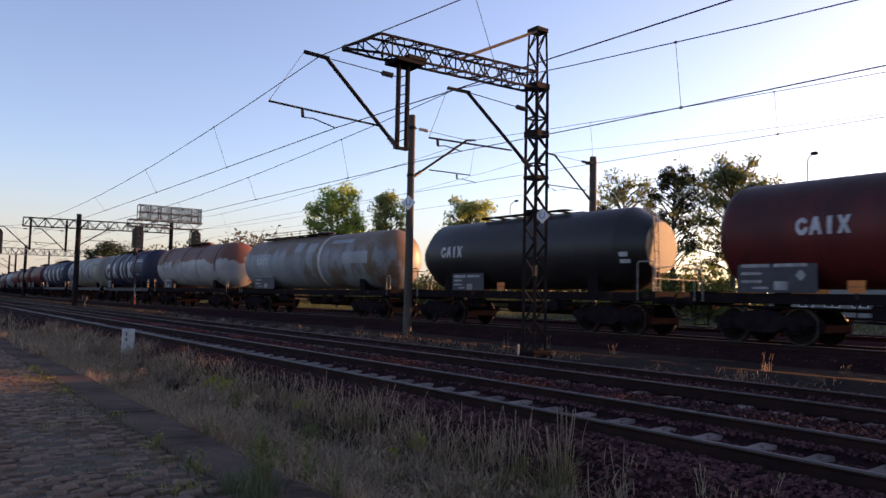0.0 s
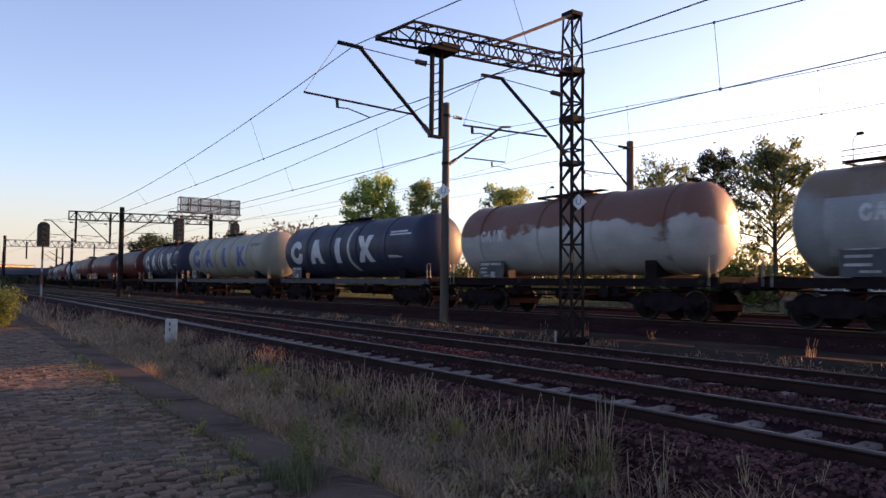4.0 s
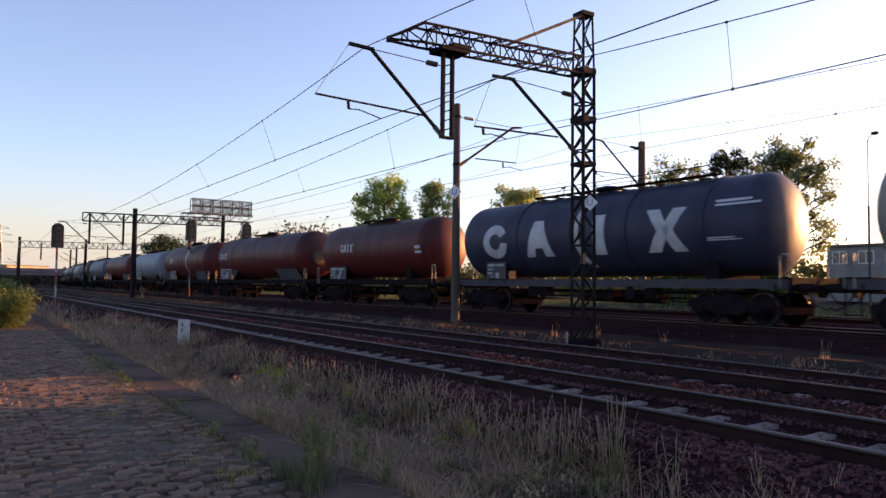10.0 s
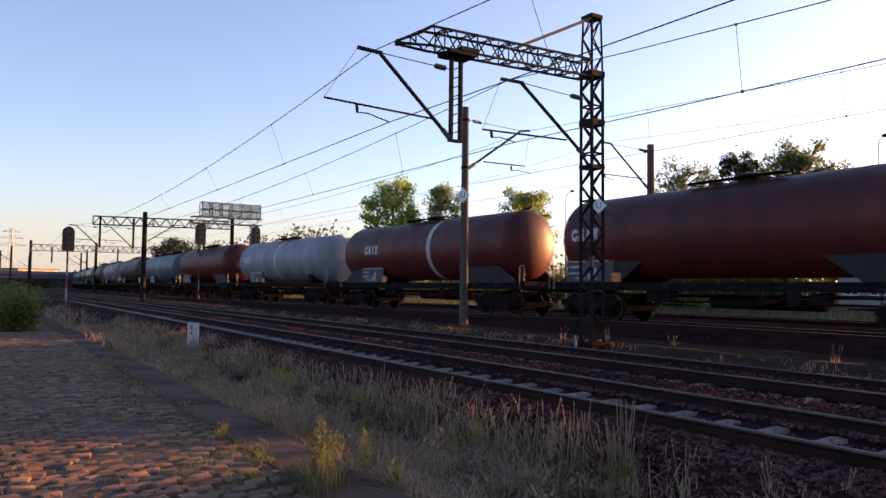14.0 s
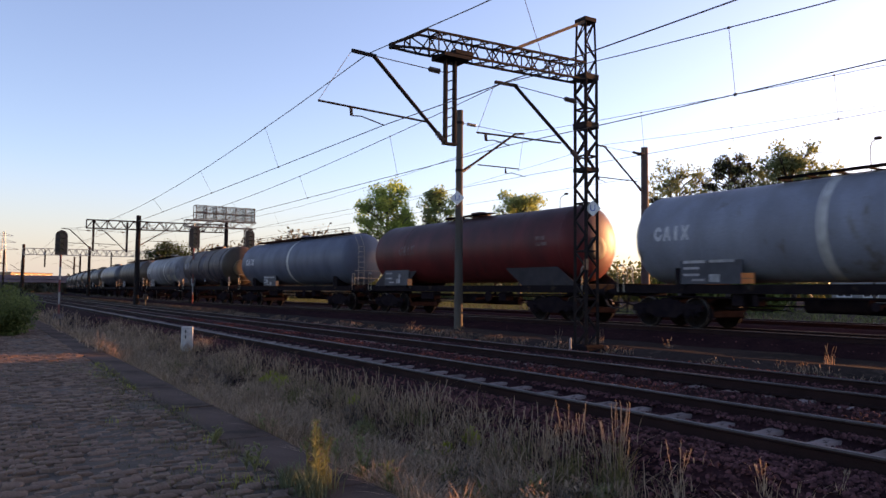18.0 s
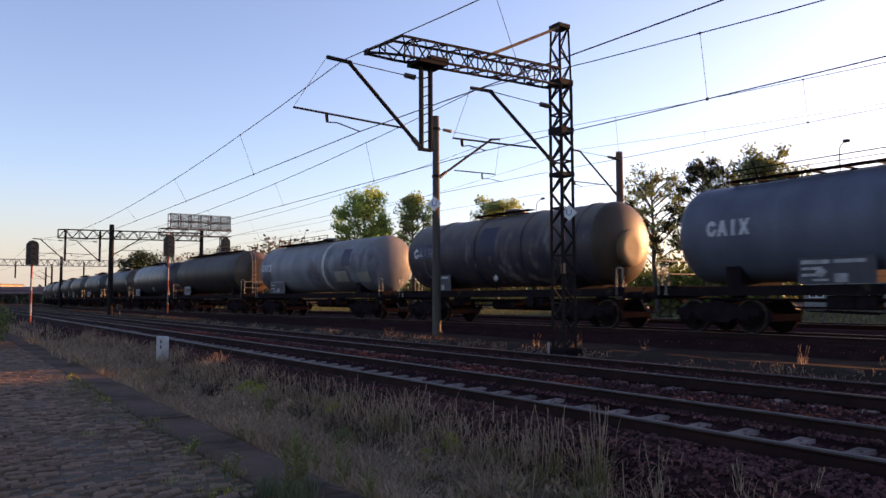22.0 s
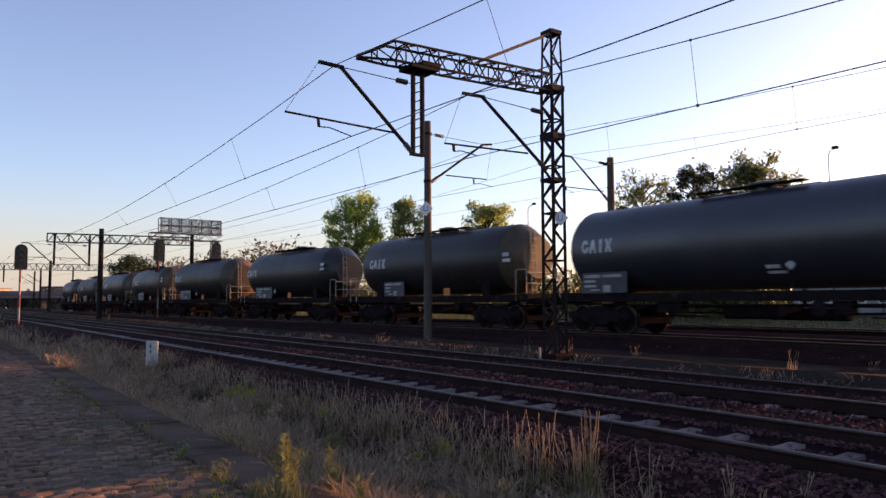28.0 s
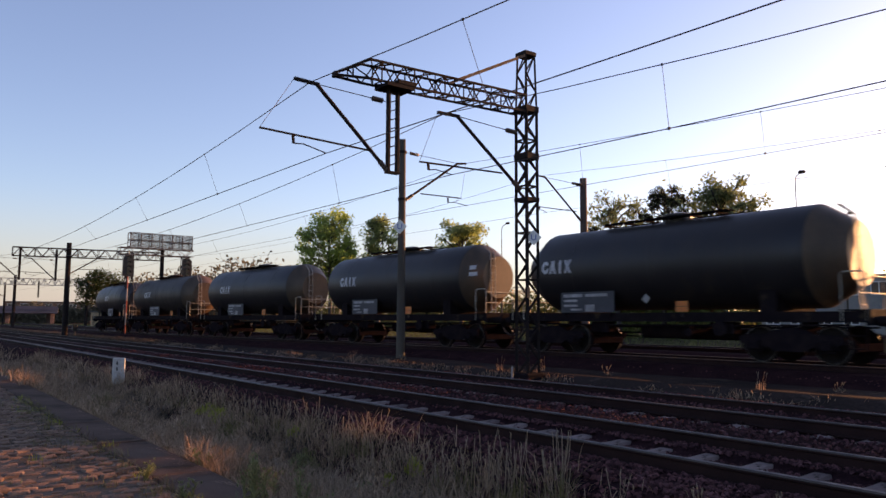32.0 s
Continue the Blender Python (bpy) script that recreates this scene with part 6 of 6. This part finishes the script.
def tree(x, y, h, spread, leaf, label, seed, n=34, per=110, s=0.16, low=0.25, balls=0, clump_r=0.9, sparse=1.0):
    """Tapered trunk, limbs that fork, and a ragged crown of leaves round the twig ends; balls: mistletoe."""
    rnd = random.Random(seed)
    t = thing("tree", label, "tree", group="trees beyond the train")
    z0 = 0.0
    tr, cr, ml = Mesh(), Mesh(), Mesh()
    lean = Vector((rnd.uniform(-0.05, 0.05) * h, rnd.uniform(-0.05, 0.05) * h, 0))
    top = Vector((x, y, z0 + h * 0.86)) + lean
    base = Vector((x, y, z0 - 0.6))
    trunk = [base, base + (top - base) * 0.35 + Vector((rnd.uniform(-0.2, 0.2), 0, 0)), base + (top - base) * 0.7, top]
    for i, (a, b) in enumerate(zip(trunk, trunk[1:])):
        r = h * 0.017
        tr.cyl(a, b, r * (1 - 0.28 * i), 9, r * (0.72 - 0.28 * i), caps=False)
    for i in range(n):
        f = low + (0.93 - low) * ((i + rnd.random()) / n) ** 0.85
        p = base + (top - base) * f
        az = i * 2.4 + rnd.uniform(-0.5, 0.5)
        reach = spread * (1.0 - 0.75 * max(0.0, (f - 0.55) / 0.45) ** 1.5) * rnd.uniform(0.45, 1.05)
        e = p + Vector((math.cos(az) * reach, math.sin(az) * reach, reach * rnd.uniform(0.25, 0.95)))
        mid = (p + e) / 2 + Vector((0, 0, reach * 0.1))
        tr.tube([p, mid, e], h * 0.0042, 5)
        for k in range(3):
            q = mid + (e - mid) * rnd.uniform(0.2, 1.1) + Vector((rnd.uniform(-1, 1), rnd.uniform(-1, 1), rnd.uniform(-0.6, 0.9))) * clump_r * 0.8
            tr.tube([mid + (e - mid) * 0.5, q], h * 0.0018, 4)
            if rnd.random() < sparse:
                leaf_cloud(cr, q, clump_r * rnd.uniform(0.45, 1.0), per // 3, s)
        if i < balls:
            q = mid + (e - mid) * rnd.uniform(0.4, 1.0) + Vector((0, 0, rnd.uniform(0, 0.5)))
            leaf_cloud(ml, q, rnd.uniform(0.35, 0.75), 190, 0.1)
    part("trunk", tr, BARK, t, smooth=60)
    part("crown", cr, leaf, t, smooth=None)
    if balls:
        part("mistletoe", ml, MISTLE, t, "dark rounded mistletoe clumps", smooth=None)["kind"] = "stuff"


def polar(px_angle, rng):
    """A place rng metres out, px_angle degrees to the left of the way across the tracks."""
    a = radians(px_angle)
    return -math.sin(a) * rng, math.cos(a) * rng


random.seed(11)
for ang, rng, h, spread, leaf, n, per, balls, cr_, sparse, lab in (
        (61.6, 82, 14.4, 3.8, LEAF_A, 46, 260, 0, 1.2, 0.95, "full bright green tree behind the train"),
        (57.9, 84, 15.8, 2.6, LEAF_D, 36, 210, 0, 0.95, 0.8, "lighter open-crowned tree beside the green one"),
        (51.5, 88, 15.0, 4.1, LEAF_D, 44, 300, 0, 1.05, 0.85, "rounded olive-green tree behind the train"),
        (39.3, 62, 13.2, 3.0, LEAF_B, 36, 130, 16, 0.8, 0.7, "thin tree with bare twigs and mistletoe"),
        (36.2, 61, 13.9, 3.0, LEAF_B, 44, 80, 44, 0.8, 0.5, "dark tree full of mistletoe balls"),
        (31.8, 62, 14.1, 3.3, LEAF_B, 46, 260, 3, 0.95, 0.85, "airy poplar-like tree with open crown"),
        (78.0, 112, 8.2, 3.6, LEAF_C, 30, 170, 0, 1.2, 1.0, "dark rounded tree far down the line")):
    px0, py0 = polar(ang, rng)
    tree(px0, py0, h, spread, leaf, lab, int(ang * 10), n, per, 0.14 if balls else 0.17, 0.3, balls, cr_, sparse)


def hedge(pts, label, leaf, n=60, s=0.2, vary=0.3):
    ms = Mesh()
    for (ax, ay, h), (bx, by, h2) in zip(pts, pts[1:]):
        L_ = math.hypot(bx - ax, by - ay)
        for i in range(int(L_ / 0.9)):
            f = i / (L_ / 0.9)
            hh = (h + (h2 - h) * f) * random.uniform(1 - vary, 1.0 + vary * 0.5)
            for k in range(3):
                leaf_cloud(ms, (ax + (bx - ax) * f + random.uniform(-0.6, 0.6), ay + (by - ay) * f + random.uniform(-0.8, 0.8), hh * (0.15 + 0.27 * k)), hh * 0.33, n // 3, s)
    thing("hedge", label, "hedge", kind="stuff", ms=ms, material=leaf, smooth=None)


hedge([(-44, 50, 4.2), (-38, 50, 4.8), (-30, 50, 4.0)], "sunlit green shrubs under the thin trees", LEAF_U, 420, 0.2, 0.35)
hedge([(-150, 72, 2.2), (-90, 72, 2.0), (-48, 74, 2.4)], "low olive bushes at the meadow's far edge", LEAF_H, 140, 0.24, 0.4)
hedge([(-260, 120, 9), (-200, 125, 8), (-140, 118, 9), (-90, 116, 7.5), (-30, 112, 8.5)], "distant row of dull green trees beyond the meadow", LEAF_H, 110, 0.5, 0.35)
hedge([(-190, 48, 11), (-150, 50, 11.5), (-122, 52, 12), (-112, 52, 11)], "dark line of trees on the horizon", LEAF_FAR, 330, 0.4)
hedge([(-262, 66, 7), (-270, 30, 6), (-275, 5, 5.5), (-262, -10, 6), (-240, -60, 9)], "trees closing the line, leaves tinted pale as by haze", LEAF_FAR, 200, 0.6)
hedge([(-118, 28, 4.4), (-105, 30, 5.0)], "dark bushes beyond the signal bridge", LEAF_C, 260, 0.26)


def bush(x, y, r, h, leaf, label, n=1500):
    t = thing("bush", label, "bush", group="bushes at the platform's end")
    st, lf = Mesh(), Mesh()
    for i in range(14):
        a = random.uniform(0, 6.28)
        e = Vector((x + math.cos(a) * r * random.uniform(0.3, 0.9), y + math.sin(a) * r * random.uniform(0.3, 0.9), Z_PLAT + h * random.uniform(0.5, 1.0)))
        st.tube([(x, y, Z_PLAT - 0.1), (x + (e.x - x) * 0.4, y + (e.y - y) * 0.4, Z_PLAT + h * 0.4), e], 0.02, 5)
        leaf_cloud(lf, e, r * 0.42, n // 7, 0.055)
        leaf_cloud(lf, (x + (e.x - x) * 0.6, y + (e.y - y) * 0.6, Z_PLAT + h * 0.25), r * 0.4, n // 14, 0.055)
    part("branchwork", st, BARK, t)
    part("leaves", lf, leaf, t, smooth=None)


for x, y, r, h, lf in ((-28.5, 0.9, 1.0, 1.3, LEAF_B), (-30.5, 0.2, 1.2, 1.7, LEAF_B), (-34, 0.8, 1.3, 1.7, LEAF_B), (-39, 0.6, 1.5, 1.9, LEAF_B)):
    bush(x, y, r * 1.05, h * 0.78, LEAF_S, "leafy green bush overgrowing the platform's end")


# ---------------------------------------------------------------- buildings and lamps
WALLW = mat("plaster_pale", (0.24, 0.235, 0.22), (0.19, 0.185, 0.17), rough=0.9, scale=0.8, fine=10, bump=0.15, spots=(0.14, 0.14, 0.15), spot_scale=0.5, spot_amount=0.42)
ROOF = mat("roof_felt", (0.1, 0.1, 0.1), (0.14, 0.13, 0.12), rough=0.9, scale=1)
GLASS = mat("window_glass_dark", (0.03, 0.035, 0.045), rough=0.08, bump=0, spec=0.8)
BRICKW = mat("brick_brown", (0.2, 0.1, 0.065), (0.15, 0.08, 0.055), rough=0.9, scale=1.2, fine=8, bump=0.2)
BLUEWALL = mat("bridge_blue_grey", (0.05, 0.07, 0.12), (0.035, 0.05, 0.085), rough=0.7, scale=0.3, fine=5)


def house(x, y, w, d, h, storeys, cols, wall, label, turn=0.0, face=-1, base=0.0):
    """A plain flat-roofed building whose front looks along -y (its own axes), with rows of windows."""
    b = thing("building", label, "building", pose(x, y, base, 0, 0, turn))
    ms = Mesh()
    ms.box((0, 0, h / 2 - 0.3), (w, d, h + 0.6))
    part("wall", ms, wall, b)
    ms = Mesh()
    ms.box((0, 0, h + 0.12), (w + 0.5, d + 0.5, 0.24), 0.03)
    part("roof", ms, ROOF, b)
    for s in range(storeys):
        for c in range(cols):
            wx = -w / 2 + w * (c + 0.5) / cols
            wz = h * (s + 0.62) / storeys
            ww, wh = w / cols * 0.55, h / storeys * 0.42
            fr = Mesh()
            for dz in (-wh / 2, wh / 2):
                fr.box((wx, -d / 2 - 0.02, wz + dz), (ww + 0.1, 0.1, 0.09))
            for dx in (-ww / 2, 0, ww / 2):
                fr.box((wx + dx, -d / 2 - 0.02, wz), (0.08, 0.1, wh))
            win = part("window", fr, WHITE, b, smooth=None)
            gl = Mesh()
            gl.box((wx, -d / 2 - 0.005, wz), (ww, 0.03, wh))
            part("pane", gl, GLASS, win, smooth=None)
    return b


house(-23.2, 78, 36, 10, 5.6, 2, 14, WALLW, "long pale two-storey building behind the hedge")
WARMWALL = mat("plaster_ochre", (0.42, 0.27, 0.16), (0.33, 0.21, 0.13), rough=0.9, scale=0.8, fine=10, bump=0.15)
house(-300, 14, 17, 10, 6.6, 2, 5, WARMWALL, "low ochre building far behind the road bridge", turn=128)
house(-310, -14, 14, 9, 6.4, 2, 4, WARMWALL, "small ochre building behind the road bridge", turn=128)
house(-150, 33, 4, 3, 2.6, 1, 1, WARMWALL, "small ochre trackside hut in evening sun", turn=128)
house(-330, 52, 30, 12, 8, 2, 7, BRICKW, "brick building far behind the trees", turn=75)

br = thing("road_bridge", "blue-grey road bridge crossing far down the line", "bridge")
ms = Mesh()
ms.box((-215, -10, 3.2), (9, 90, 0.9), 0.05)
part("deck", ms, BLUEWALL, br)
ms = Mesh()
ms.box((-210.4, -10, 4.1), (0.2, 90, 0.9), 0.02)
part("parapet", ms, BLUEWALL, br)
for y in (-48, -32, -16, -2, 24, 34):
    ms = Mesh()
    ms.box((-215, y, 1.2), (6, 1.0, 3.2), 0.05)
    part("pier", ms, CONCRETE, br)


def lamp(x, y, h, label, tilt=1.0):
    l = thing("street_lamp", label, "street lamp", group="lamps beyond the train")
    ms = Mesh()
    ms.cyl((x, y, -0.3), (x, y, h * 0.62), 0.085, 10, 0.07).cyl((x, y, h * 0.62), (x, y, h), 0.035, 8, 0.03)
    part("pole", ms, POLE, l)
    ms = Mesh()
    ms.tube([(x, y, h - 0.05), (x + 0.15 * tilt, y, h + 0.25), (x + 0.7 * tilt, y, h + 0.42)], 0.035, 6)
    part("arm", ms, GREYSTEEL, l)
    ms = Mesh()
    ms.box((x + 0.9 * tilt, y, h + 0.46), (0.42, 0.3, 0.2), 0.07)
    part("lamp_head", ms, STEELDARK, l)


for ang, rng, h, tl_ in ((26.9, 52, 10.5, 0.5), (66.4, 101, 10.0, 1.0), (69.5, 110, 9.5, 1.0), (48.3, 72, 10.4, 1.0), (24.0, 66, 9.5, 0.6)):
    px0, py0 = polar(ang, rng)
    lamp(px0, py0, h, "slim grey street lamp beyond the train", tl_)


# ---------------------------------------------------------------- what moves
def motions():
    """The train rolls by; each wheelset turns with the way it has come."""
    for ob, x0, length, sets in WAGONS:
        walk(ob, [(t * 0.5, track_pose(x0 + speed_way(t * 0.5), length / 2 - 2.6)) for t in range(65)])
    steps = [i / 15 for i in range(481)]
    for ob, x0, length, sets in WAGONS:
        for k, (ws, wx) in enumerate(sets):
            walk(ws, [(t, pose(wx, 0, 0.463) @ Matrix.Rotation((speed_way(t) + k) / 0.46, 4, "Y")) for t in steps])


motions()
